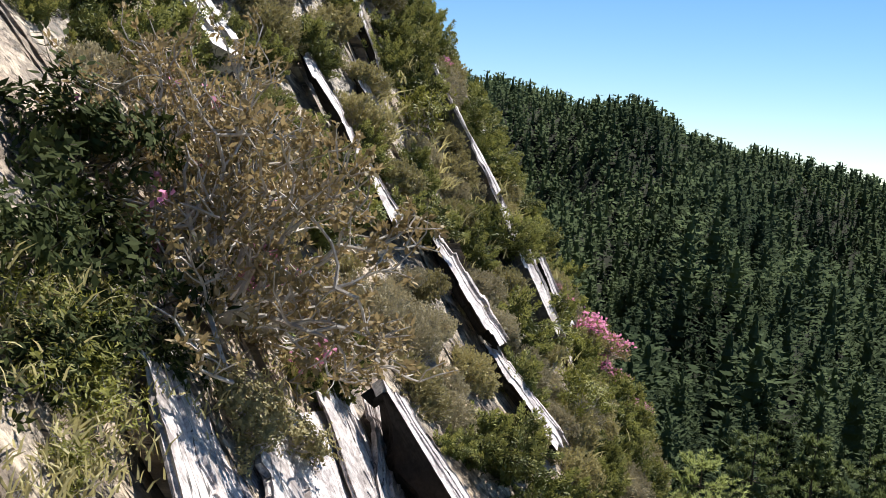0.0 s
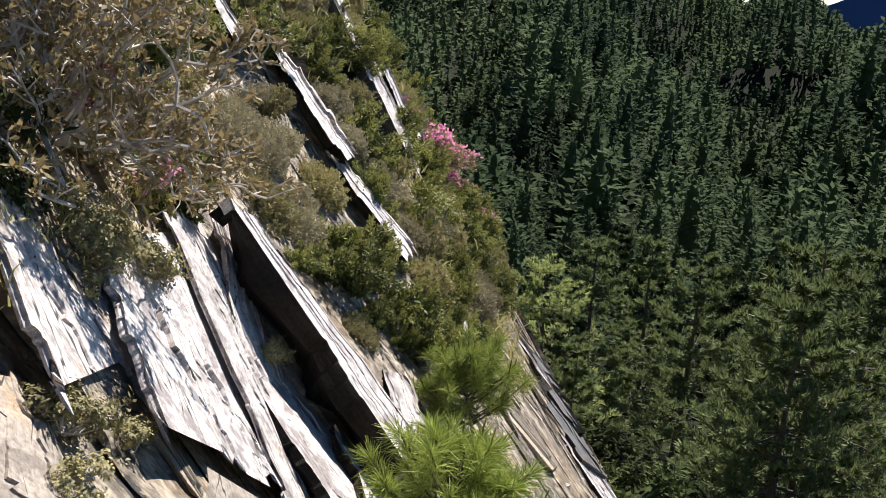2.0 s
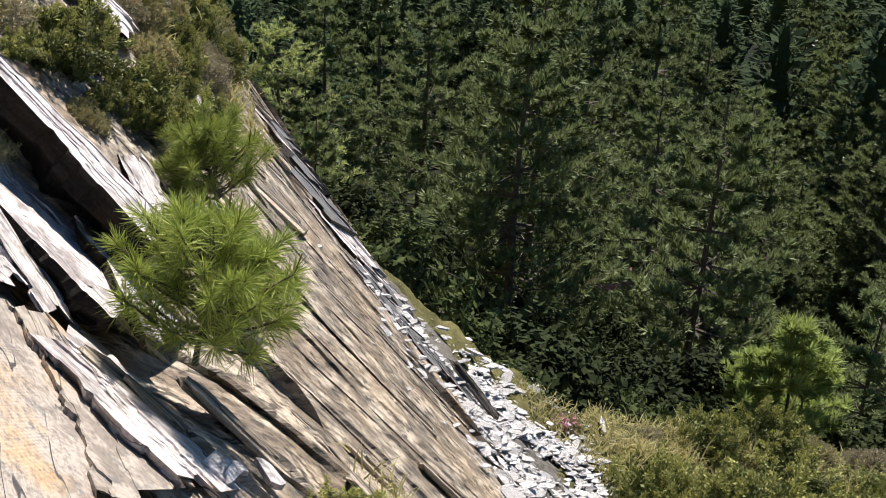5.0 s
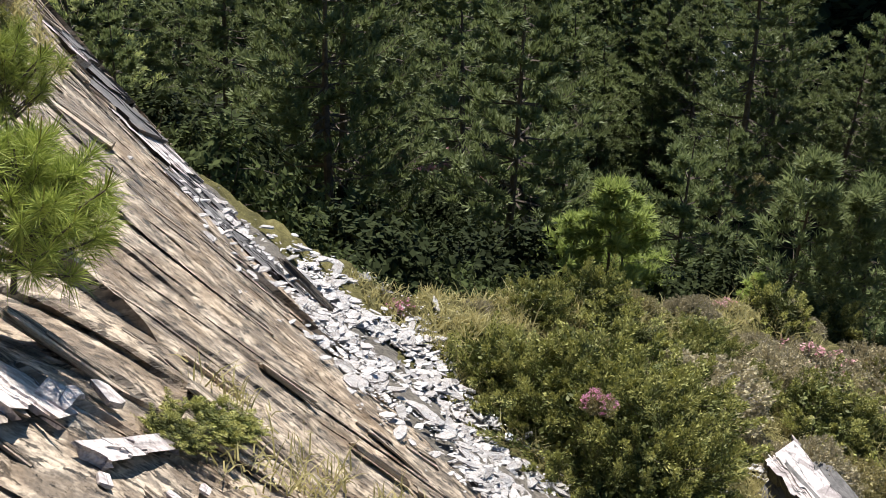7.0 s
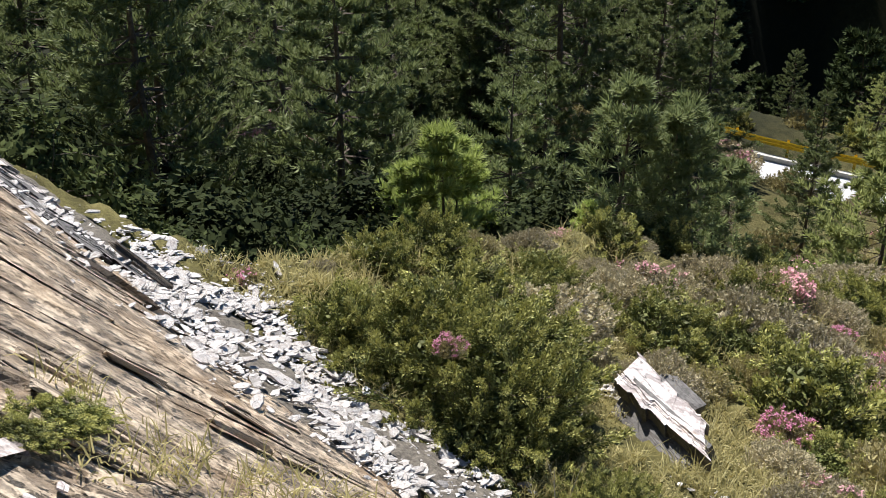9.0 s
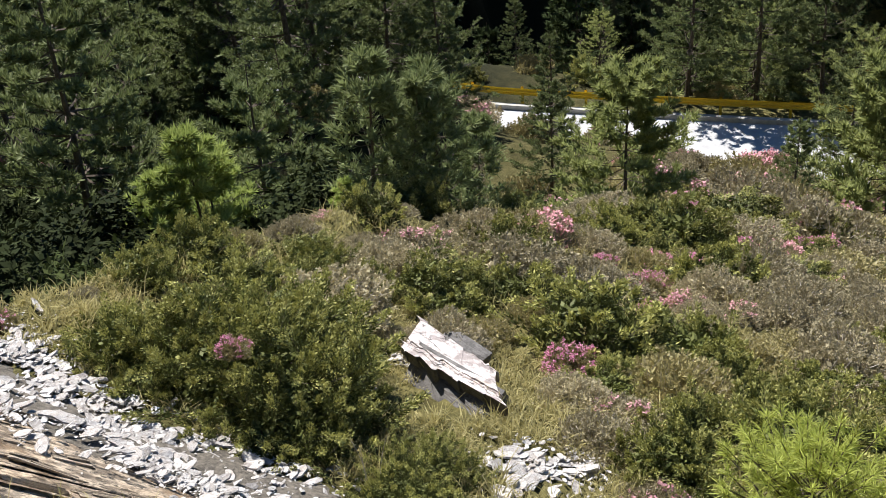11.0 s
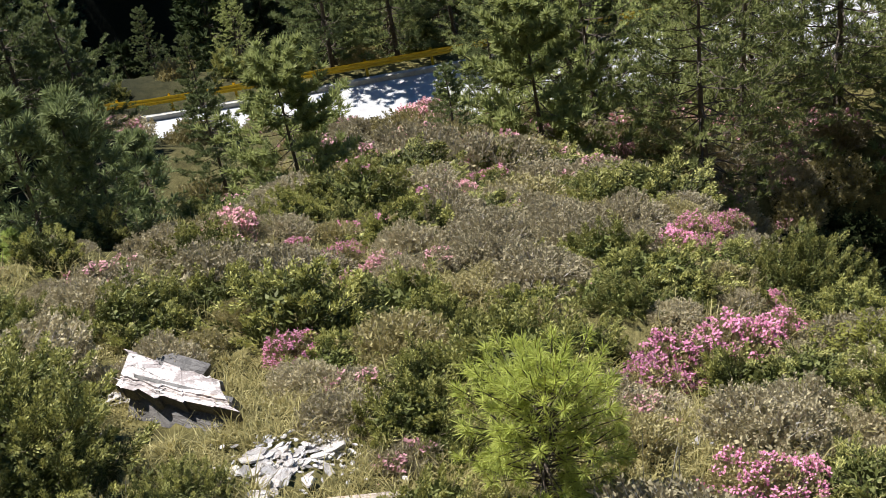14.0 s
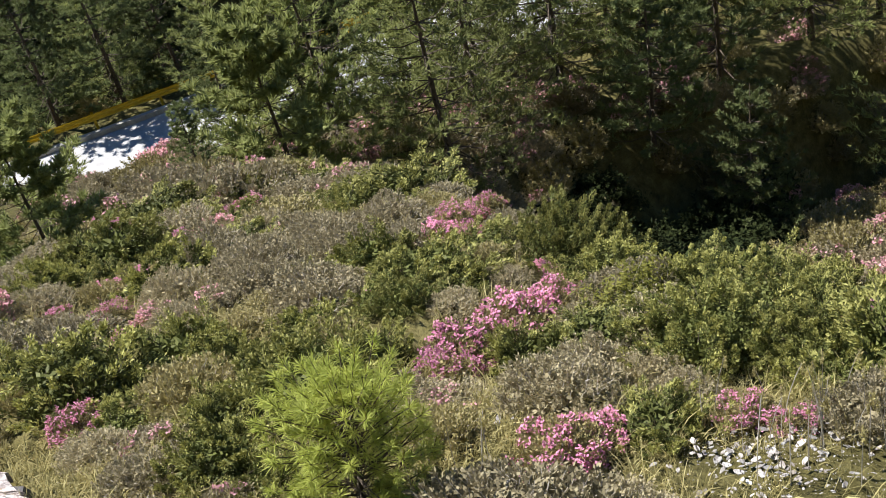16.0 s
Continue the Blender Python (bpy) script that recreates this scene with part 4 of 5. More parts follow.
# ---- plants on the face ----
def twig_shrub(name, label, seed, leaf, radius=0.55, height=0.66, stems=13, sides=7, ends=6, leaves=12, size=(0.034, 0.015), blossom=None, share=0.008):
    """A straggling shrub: crooked pale stems that fork twice, with small leaves in loose bunches at the twigs' ends."""
    rng = np.random.default_rng(seed)
    top = at_base(name, label, "shrub")
    s0, s1, r0, r1 = [], [], [], []

    def run(p, way, long, bends, thick, thin):
        marks = [p]
        for k in range(bends):
            way = unit(way + rng.normal(size=3) * 0.28 + np.array([0, 0, 0.06]))
            marks.append(marks[-1] + way * long / bends)
        t = np.linspace(thick, thin, bends + 1)
        s0.extend(marks[:-1])
        s1.extend(marks[1:])
        r0.extend(t[:-1])
        r1.extend(t[1:])
        return marks

    tips, ways = [], []
    for d in on_ball(stems, rng, 0.15):
        main = run(rng.normal(size=3) * np.array([0.05, 0.05, 0.0]) * radius, d, float(np.linalg.norm(d * np.array([radius, radius, height]))) * rng.uniform(0.75, 1.05), 6, 0.014, 0.0055)
        for _ in range(sides):
            at = main[rng.integers(2, 7)]
            fork = run(at, unit(at) * 0.8 + rng.normal(size=3) * 0.6, radius * rng.uniform(0.25, 0.5), 4, 0.006, 0.0034)
            for _ in range(ends):
                at = fork[rng.integers(1, 5)]
                way = unit(unit(at) * 0.7 + rng.normal(size=3) * 0.6 + np.array([0, 0, 0.3]))
                twig = run(at, way, radius * rng.uniform(0.1, 0.24), 2, 0.0034, 0.0018)
                tips.append(twig[-1])
                ways.append(way)
    tagged(part("wood", mesh_of("wood", *tubes(s0, s1, np.array(r0), np.array(r1), 4), TWIG), top, "crooked pale grey stems"), kind="stuff")
    tips, ways = np.array(tips), np.array(ways)
    n = len(tips) * leaves
    pts = np.repeat(tips, leaves, 0) - np.repeat(ways, leaves, 0) * (rng.random(n) ** 1.5 * 0.08)[:, None]
    aim = np.repeat(ways, leaves, 0) * 0.6 + rng.normal(size=(n, 3)) * 0.7
    tagged(part("foliage", mesh_of("foliage", *sprays(pts, aim, rng.uniform(0.6, 1.3, n) * size[0], rng.uniform(0.7, 1.3, n) * size[1], rng), leaf), top), kind="stuff")
    if blossom:
        pick = tips[rng.random(len(tips)) < share]
        c = np.repeat(pick, 10, 0) + rng.normal(size=(len(pick) * 10, 3)) * 0.018
        tagged(part("blossom", mesh_of("blossom", *sprays(c, rng.normal(size=c.shape), 0.03, 0.024, rng), blossom), top, "pink blossoms"), kind="stuff")
    return Kind(top)


BROWN = [twig_shrub("bare_shrub", "grey-twigged shrub with small red-brown leaves", 101 + k, BARE_LEAF, 0.62, 0.72, 16, blossom=BLOSSOM) for k in range(2)]
BROWN[0].put(-1.06, 4.1, 1.05, 20, -0.66, (0, 10))
BROWN[1].put(-1.36, 4.6, 0.95, 140, -0.35, (0, 14))
BROWN[1].put(-0.98, 4.6, 0.5, 250, -0.78, (0, 24))
BROWN[0].put(-1.62, 5.3, 0.8, 200, -0.15, (0, 20))
DARK = [shrub("evergreen_shrub", "dark glossy broad-leaved evergreen shrub, leaf colour deepened for shade", "shrub", 105 + k, BROAD_LEAF, 0.42, 0.4, 18, 9, 12, (0.055, 0.022), 0.16, wood=BARK) for k in range(2)]
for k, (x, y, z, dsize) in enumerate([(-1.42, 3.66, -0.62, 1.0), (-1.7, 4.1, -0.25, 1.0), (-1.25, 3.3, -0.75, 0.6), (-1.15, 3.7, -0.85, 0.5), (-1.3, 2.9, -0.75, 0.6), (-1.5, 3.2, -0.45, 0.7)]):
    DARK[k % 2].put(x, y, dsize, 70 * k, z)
CREEPER = shrub("creeping_shrub", "low small-leaved grey-green creeper on the rock", "shrub", 110, AZALEA_LEAF, 0.3, 0.14, 26, 11, 12, (0.022, 0.015), 0.08)
for k, (x, y, dz, s) in enumerate([(-0.92, 3.98, 0.13, 0.75), (-0.82, 4.3, 0.12, 0.7), (-0.72, 2.85, 0.02, 0.6), (-0.62, 3.15, -0.02, 0.5), (-0.85, 3.8, 0.1, 0.5), (-0.64, 2.6, 0.02, 0.5), (-0.35, 4.95, 0.16, 0.3), (-0.12, 4.82, 0.06, 0.25)]):
    CREEPER.put(x, y, s, 50 * k, float(slope_z(np.array(x), np.array(y))) + dz, (0, 40))
rng = np.random.default_rng(17)
GOLD = [shrub("yellow_shrub", "small shrub with yellow-green leaves", "shrub", 112 + k, YELLOW_LEAF, 0.3, 0.3, 14, 7, 11, (0.05, 0.013), 0.17, upright=0.8) for k in range(2)]
for k, (x, y, z, s) in enumerate([(-1.18, 3.18, -0.80, 0.55), (-1.24, 3.38, -0.70, 0.6), (-1.22, 2.85, -0.75, 0.55), (-1.35, 3.1, -0.6, 0.6), (-1.06, 2.72, -0.9, 0.4), (-2.4, 5.0, 0.32, 1.0), (0.45, 8.3, -1.75, 0.8), (0.2, 8.8, -1.4, 0.8), (0.55, 9.0, -1.9, 0.7), (-0.9, 8.7, 0.1, 0.9), (-1.1, 3.02, -0.85, 0.5)]):
    GOLD[k % 2].put(x, y, s, 90 * k, z)

lines = [(np.array(r[:3]), np.array(r[3:6])) for r in SLABS + [q[:6] for q in BEDS]]


def off_rock(p, gap):
    for a, b in lines:
        t = np.clip(np.dot(p - a, b - a) / np.dot(b - a, b - a), -0.05, 1.05)
        if np.linalg.norm(p - a - (b - a) * t) < gap:
            return False
    return True


spots = []
for _ in range(5000):
    x, y = rng.uniform(-3.2, 1.5), rng.uniform(5.0, 12.4)
    if x > 0.15 + 0.12 * (y - 5) + 0.3 * float(smooth(6, 8, np.array(y))) or y < 5.75 + 0.35 * max(0, -0.2 - x) and x > -0.9 or x > 1.5:
        continue
    z = float(slope_z(np.array(x), np.array(y)))
    if math.hypot(x - 0.62, y - 6.0) < 0.5:
        continue
    if not off_rock(np.array([x, y, z + 0.1]), 0.21) or any((x - a) ** 2 + (y - b) ** 2 < 0.23 ** 2 for a, b in spots):
        continue
    spots.append((x, y))
    u = rng.random()
    kind = JUNIPERS[rng.integers(3)] if u < 0.52 else HEATHS[rng.integers(3)] if u < 0.76 else GREENS[rng.integers(2)]
    kind.put(x, y, rng.uniform(0.34, 0.62), rng.uniform(0, 360), z - 0.05, (0, 35))
for x, y, z, s in [(0.55, 10.35, -1.60, 0.8), (0.62, 10.2, -1.85, 0.65), (-1.1, 10.9, 0.70, 0.5), (0.25, 9.9, -1.15, 0.35), (0.74, 5.14, -2.45, 0.22), (-0.95, 4.35, -0.55, 0.25), (1.05, 10.9, -2.3, 0.5)]:
    AZALEAS[0].put(x, y, s, 100 * x, z, (0, 20))


NEAR_PINE = needle_pine("young_pine", "bushy young pine with long bright green needles growing from the rock", 120, 0.66, 0.42, 86, 150, 0.11, fat=0.0036, low=0.18)
NEAR_PINE.put(0.34, 4.0, 1.0, 30, -2.24, (0, 8))
NEAR_PINE.put(0.68, 6.05, 0.85, 170, -2.44, (0, 10))

for x, y, s in [(0.9, 3.75, 0.34), (1.05, 3.95, 0.3), (0.75, 3.55, 0.25)]:
    JUNIPERS[1].put(x, y, s * 1.1, 90 * s, float(slope_z(np.array(x), np.array(y))) + 0.02, (0, 38), 0.5)

# ---- the heath ----
GOLD[0].put(8.4, -0.15, 1.3, 10, z_at(8.4, -0.15))
GOLD[1].put(8.55, -0.45, 1.1, 80, z_at(8.55, -0.45))
BIG_JUNIPER = [plume_shrub("juniper_shrub", "large dense green juniper bush with spiky sprays", "shrub", 130 + k, JUNIPER, 1.12, 1.15, 215, 250, (0.036, 0.015), 0.38, lobes=18, upright=0.3, broad=0.28, loose=0.11, tip=JUNIPER_TIP) for k in range(2)]
for k, (x, y, s) in enumerate([(4.55, 6.0, 1.0), (4.98, 6.4, 0.95), (4.3, 5.4, 0.7), (4.85, 5.85, 0.5), (4.35, 6.7, 0.7), (7.3, -0.8, 0.75), (8.0, -1.6, 0.75), (6.9, -1.7, 0.6), (8.6, -0.9, 0.6), (4.15, 4.1, 0.42), (4.6, 4.3, 0.42)]):
    BIG_JUNIPER[k % 2].put(x, y, s, 110 * k, z_at(x, y) - 0.1, tall=0.86)
HEATH_PINE = needle_pine("young_pine", "young pine with pale yellow-green needles among heath shrubs", 140, 1.4, 0.64, 240, 62, 0.105, PALE_NEEDLE, fat=0.007)
HEATH_PINE.put(5.5, 1.85, 1.0, 0, z_at(5.5, 1.85) - 0.05)
YOUNG = conifer("young_pine", "young light green pine with upswept shoots beside the wood", 145, 10, 4.4, 9, 6, 7, FRESH_NEEDLE, 0.05, flat=0.9, size=(0.85, 0.10), per=34, ragged=0.5, droop=0.0)
for k, (x, y, h) in enumerate([(8.75, 11.75, 1.9), (9.25, 12.05, 1.6), (8.35, 12.05, 1.6), (9.85, 9.95, 0.9)]):
    YOUNG.put(x, y, h / 10, 80 * k, (-8.75, -8.9, -9.0, None)[k])

BLOOMS = [
    (8.0, 1.3, 1.0, 0), (8.5, 0.9, 0.95, 0), (7.6, 1.5, 0.7, 0), (8.9, 0.5, 0.7, 1), (7.5, 4.9, 0.62, 0), (5.7, 0.45, 0.8, 1), (5.95, 0.2, 0.5, 0),
    (8.3, 3.6, 0.4, 0), (12.5, 1.8, 0.7, 0), (12.9, 1.4, 0.7, 1), (19.0, 7.9, 0.9, 0), (20.0, 7.0, 1.0, 1), (12.8, 6.9, 0.55, 0), (12.3, 7.6, 0.5, 1),
    (10.5, 5.8, 0.6, 1), (9.3, -0.6, 0.4, 0), (9.9, 0.6, 0.4, 0), (7.2, -2.1, 0.7, 1), (4.15, 5.55, 0.3, 1), (6.0, -0.9, 0.55, 1), (5.8, -1.2, 0.4, 1),
    (16.2, 7.0, 0.8, 0),
]
BLOOMS += [
    (19.2, 7.2, 0.8, 1), (17.1, 5.8, 0.7, 0), (18.3, 5.0, 0.6, 0), (17.7, 8.5, 0.6, 1), (11.1, 6.7, 0.4, 0), (11.1, 5.9, 0.45, 0), (9.7, 5.3, 0.4, 0),
    (11.9, 2.0, 0.7, 0), (9.8, 2.5, 0.3, 0), (7.6, 3.2, 0.28, 0), (11.7, 1.6, 0.6, 1),
]
for k, (x, y, s, f) in enumerate(BLOOMS):
    AZALEAS[f].put(x, y, s, 77 * k, z_at(x, y) + 0.02 + (0.75 if (x, y) == (4.15, 5.55) else 0))



def brow(way):
    """How far the heath reaches before the ground falls away."""
    return float(np.interp(way, [12, 20, 26, 32, 40, 45, 52, 57, 62, 76, 78, 82, 86, 90, 110], [9.2, 8.9, 8.9, 9.9, 12.0, 13.3, 15, 16, 26, 26, 21, 14, 11.5, 9.6, 9.6]))


# the cushions and bushes that stand out, by place and width
CUSHIONS = [(8.9, 4.4, 1.3), (9.3, 2.0, 0.9), (6.25, 3.2, 1.0), (15.0, 6.9, 1.0), (6.9, 3.3, 0.9), (8.6, 3.9, 0.9), (8.5, 6.3, 1.1), (5.95, 2.7, 0.7), (9.1, 3.0, 0.9), (9.6, 2.3, 0.9), (13.8, 5.8, 0.95), (5.3, 8.2, 0.8), (7.2, 7.2, 0.8)]
GREY_CUSHIONS = [(6.55, 0.45, 1.15), (7.1, 0.2, 0.9), (11.4, 4.2, 1.3), (12.5, 3.4, 1.4), (11.7, 2.4, 1.1), (12.9, 2.7, 1.2), (10.0, 8.0, 1.1), (14.0, 4.2, 1.3), (15.2, 5.2, 1.3)]
for k, (x, y, w) in enumerate(CUSHIONS):
    JUNIPERS[k % 3].put(x, y, w / 1.15, 70 * k, z_at(x, y) - 0.06, tall=0.9)
for k, (x, y, w) in enumerate(GREY_CUSHIONS):
    HEATHS[k % 3].put(x, y, w / 1.0, 70 * k, z_at(x, y) - 0.06, tall=0.85)
BIG_JUNIPER[1].put(10.3, 0.35, 0.72, 15, z_at(10.3, 0.35) - 0.1)

rng = np.random.default_rng(3)
taken = [(x, y, 0.4 * w) for x, y, w in CUSHIONS + GREY_CUSHIONS] + [(x, y, 0.55 * s) for x, y, s, _ in BLOOMS] + [(5.5, 1.85, 0.6), (5.4, 3.9, 0.55), (6.1, 5.2, 0.75), (5.75, 5.0, 0.5), (5.85, 5.6, 0.45), (5.7, 4.5, 0.4), (5.5, 3.9, 0.45), (5.0, 3.2, 0.5), (5.27, -0.84, 0.6), (5.26, -0.02, 0.3), (6.42, 0.95, 0.3), (4.5, 5.8, 0.9), (5.2, 6.0, 0.8)]
for _ in range(9000):
    u = rng.uniform(0, 1) ** 0.75
    x, y = 3.4 + 24 * u, rng.uniform(-9, 15)
    edge = np.interp(y, [4.3, 5.75, 7.5, 10.5], [4.3, 4.0, 3.75, 2.9])
    size = (0.55 + 0.85 * rng.random() ** 1.6) * (0.95 + 0.018 * x)
    gap = 0.40 * size
    if x < edge + 0.1 or y < -3 and x < 5 or any((x - a) ** 2 + (y - b) ** 2 < (g + gap * 0.6) ** 2 for a, b, g in taken):
        continue
    way, far = math.degrees(math.atan2(x, y)), math.hypot(x, y)
    if far > brow(way):
        continue
    taken.append((x, y, gap * 0.8))
    v = rng.random()
    grey = 0.20 + 0.34 * (math.sin(x * 0.9) * math.sin(y * 0.8 + 1) > 0)
    if v < grey:
        kind = HEATHS[rng.integers(3)]
    elif v < grey + 0.29:
        kind, size = JUNIPERS[rng.integers(3)], size * 1.1
    elif v < 0.87:
        kind = GREENS[rng.integers(2)]
    elif v < 0.965:
        kind = PALES[rng.integers(2)]
    else:
        kind = AZALEAS[2]
    size *= 1 - 0.45 * float(smooth(0.82, 1.0, far / brow(way))) * (way < 56)
    kind.put(x, y, size * 1.12, rng.uniform(0, 360), z_at(x, y) - 0.06, tall=rng.uniform(0.62, 1.0))


def grass_field():
    """Tufts of thin bent blades between the shrubs."""
    rng = np.random.default_rng(21)
    n = 11000
    x = 3.2 + 19 * rng.random(n) ** 1.2
    y = rng.uniform(-6, 13, n)
    x[7600:], y[7600:] = 3.3 + 4.2 * rng.random(n - 7600), rng.uniform(-2.5, 8.5, n - 7600)
    low = np.arange(n) >= 7600
    x[:420], y[:420] = rng.uniform(-1.2, 1.3, 420), rng.uniform(8, 12, 420)
    x[420:640], y[420:640] = rng.uniform(-1.5, -0.95, 220), rng.uniform(2.4, 5.5, 220)
    x[640:760], y[640:760] = rng.uniform(0.9, 2.9, 120), rng.uniform(2.6, 4.2, 120)
    edge = np.interp(y, [4.3, 5.75, 7.5, 10.5], [4.2, 3.9, 3.65, 2.7])
    patch = np.sin(x * 1.3 + 1) * np.sin(y * 1.1 - 0.5 * x) + rng.normal(size=n) * 0.35 > -0.25
    inside = np.array([math.hypot(p, q) < brow(math.degrees(math.atan2(p, q))) for p, q in zip(x, y)])
    keep = (x > edge) & patch & inside | (np.arange(n) < 760)
    keep |= low & (x > edge)
    keep &= (np.hypot(x - 5.85, y - 5.2) > 0.4) & (np.hypot(x - 5.45, y - 3.85) > 0.42)
    keep &= (np.hypot(x - 5.35, y + 1.1) > 0.75) | (rng.random(n) < 0.25)
    x, y, low = x[keep], y[keep], low[keep]
    n = len(x)
    z = np.where(np.arange(n) < 760, slope_z(x, y) + 0.06, land_z(x, y))
    b = 16
    h = np.repeat(rng.uniform(0.12, 0.32, n) * np.where((np.arange(n) >= 420) & (np.arange(n) < 640), 0.3, np.where(np.arange(n) < 760, 0.55, np.where(low, 0.5, 1.0))), b) * rng.uniform(0.6, 1.2, n * b)
    base = np.repeat(np.stack([x, y, z], 1), b, 0) + rng.normal(size=(n * b, 3)) * np.array([0.05, 0.05, 0.0])
    way = unit(rng.normal(size=(n * b, 3)) * np.array([0.55, 0.55, 0.1]) + np.array([0, 0, 1.0]))
    side = unit(np.cross(way, rng.normal(size=way.shape))) * (0.003 + 0.00028 * np.repeat(np.hypot(x, y), b))[:, None]
    mid = base + way * h[:, None] * 0.55
    tip = base + way * h[:, None]
    tip[:, :2] += way[:, :2] * h[:, None] * 0.35
    tip[:, 2] -= 0.12 * h
    v = np.stack([base - side, base + side, mid + side * 0.8, mid - side * 0.8, tip], 1).reshape(-1, 3)
    o = (np.arange(n * b) * 5)[:, None]
    f = np.concatenate([o + np.array([[0, 1, 2, 3]]), o + np.array([[3, 2, 4, 4]])])
    tagged(new("grass", mesh_of("grass", v, f, GRASS)), "dry yellow-green mountain grass between the shrubs", "grass", kind="stuff")


grass_field()

def dry_stalk(seed):
    rng = np.random.default_rng(seed)
    top = at_base("dry_stalk", "tall dry pale grass stalk with a seed head", "grass stalk", "dry stalks in the heath")
    p = np.linspace(0, 1, 6)
    lean = rng.normal(size=2) * 0.1
    line = np.stack([lean[0] * p ** 2, lean[1] * p ** 2, 0.62 * p], 1)
    part("stem", mesh_of("stem", *tubes(line[:-1], line[1:], 0.0035, 0.003, 4), DEAD_WOOD), top)
    base = line[-1] - np.array([0, 0, 0.12]) * rng.random((60, 1)) + rng.normal(size=(60, 3)) * 0.006
    head = mesh_of("seed_head", *sprays(base, rng.normal(size=(60, 3)) * 0.5 + np.array([0, 0, 1.0]), 0.035, 0.007, rng), GRASS)
    tagged(part("seed_head", head, top), kind="stuff")
    return Kind(top)


STALKS = [dry_stalk(500 + k) for k in range(3)]
rng = np.random.default_rng(15)
for k, (x, y) in enumerate([(5.68, 1.3), (5.53, -0.97), (5.61, -1.21), (5.99, -0.57), (5.46, 0.9), (4.1, 4.37), (5.23, -1.45), (5.02, -1.22), (5.3, -1.7), (5.8, -1.5), (5.45, -1.35), (5.15, -0.85), (5.65, -1.75), (5.9, -1.15)]):
    for n in range(3):
        a, b = x + rng.normal() * 0.12, y + rng.normal() * 0.12
        STALKS[(k + n) % 3].put(a, b, rng.uniform(0.7, 1.15), rng.uniform(0, 360), z_at(a, b))

# ---- the fallen stones at the foot of the face ----
def stone_mesh(seed):
    rng = np.random.default_rng(seed)
    n = 7
    a = (np.arange(n) + rng.uniform(-0.35, 0.35, n)) * 2 * math.pi / n
    r = rng.uniform(0.82, 1.0, n)
    lo = np.stack([np.cos(a) * r, np.sin(a) * r * rng.uniform(0.28, 0.7), np.zeros(n)], 1)
    hi = lo * rng.uniform(0.88, 1.0, (n, 1)) + np.array([0, 0, rng.uniform(0.05, 0.13)]) + rng.normal(size=(n, 3)) * np.array([0, 0, 0.012])
    v = np.concatenate([lo, hi, [hi.mean(0)], [lo.mean(0)]])
    i = np.arange(n)
    j = (i + 1) % n
    f = np.concatenate([np.stack([i, j, j + n, i + n], 1), np.stack([i + n, j + n, np.full(n, 2 * n), np.full(n, 2 * n)], 1)])
    return v, f


def scree_bed():
    """The grey grit under the stones; its rims sink into the soil."""
    v, w = np.meshgrid(np.linspace(4.2, 10.6, 90), np.linspace(-1, 1, 15), indexing="ij")
    wide = np.interp(v, [4.5, 6.9, 9, 11], [0.55, 0.62, 0.42, 0.22])
    x = np.interp(v, [4.5, 5.6, 6.9, 9.0, 11.0], [3.68, 3.38, 3.08, 2.48, 1.98]) + w * wide
    rng = np.random.default_rng(77)
    z = land_z(x.ravel(), v.ravel()).reshape(x.shape) + 0.06 - 0.16 * w ** 2 + rng.normal(size=x.shape) * 0.012
    i, j = np.meshgrid(np.arange(89), np.arange(14), indexing="ij")
    a = (i * 15 + j).ravel()
    grit = plain_material("grey_grit", (0.04, 0.034, 0.026), (0.19, 0.165, 0.135), 28, 0.8, 0.3, 0.8, 0.03)
    part("grit_bed", mesh_of("grit_bed", np.stack([x, v, z], -1).reshape(-1, 3), np.stack([a, a + 1, a + 16, a + 15], -1), grit), scree, "grey grit under the stones")


STONES = [mesh_of("stone", *stone_mesh(300 + k), STONE) for k in range(10)]
scree = at_base("scree", "bright heap of broken flat schist stones", "scree")
tagged(scree, kind="structure")
scree_bed()
rng = np.random.default_rng(31)


def on_scree(n):
    """Places along the band of stones and in the small patches below it."""
    t = rng.random(n)
    y = np.interp(t, [0, 0.03, 0.6, 0.88, 1], [9.0, 8.3, 6.9, 5.6, 4.7])
    x = np.interp(y, [4.5, 5.6, 6.9, 8.0, 9.0, 11.0], [3.40, 3.25, 3.12, 2.90, 2.45, 1.95])
    wide = np.interp(y, [4.5, 6.0, 7.2, 9, 11], [0.22, 0.36, 0.42, 0.20, 0.10])
    x, y = x + rng.normal(size=n) * wide * 1.3 + 0.03, y + rng.normal(size=n) * 0.2
    keep = np.sin(x * 5.1 + y * 2.3) * np.sin(y * 4.3 - x * 2.2) + rng.normal(size=n) * 0.35 > -0.2
    return x[keep], y[keep]


xs, ys = on_scree(7800)
for cx, cy, r, q in ((5.5, 3.9, 0.42, 230), (5.95, 3.8, 0.12, 25), (4.65, 3.7, 0.2, 50), (6.3, 6.05, 0.22, 50), (3.35, 5.2, 0.4, 140), (3.9, 4.85, 0.3, 80), (5.2, -0.1, 0.25, 30), (5.3, -0.9, 0.5, 330), (5.45, -1.3, 0.6, 330), (5.75, -0.55, 0.25, 70), (6.42, 0.95, 0.12, 14), (5.5, 5.7, 0.2, 25)):
    xs, ys = np.concatenate([xs, cx + rng.normal(size=q) * r * 0.6]), np.concatenate([ys, cy + rng.normal(size=q) * r * 0.6])
zs = land_z(xs, ys)
sizes = 0.014 + 0.10 * rng.random(len(xs)) ** 5
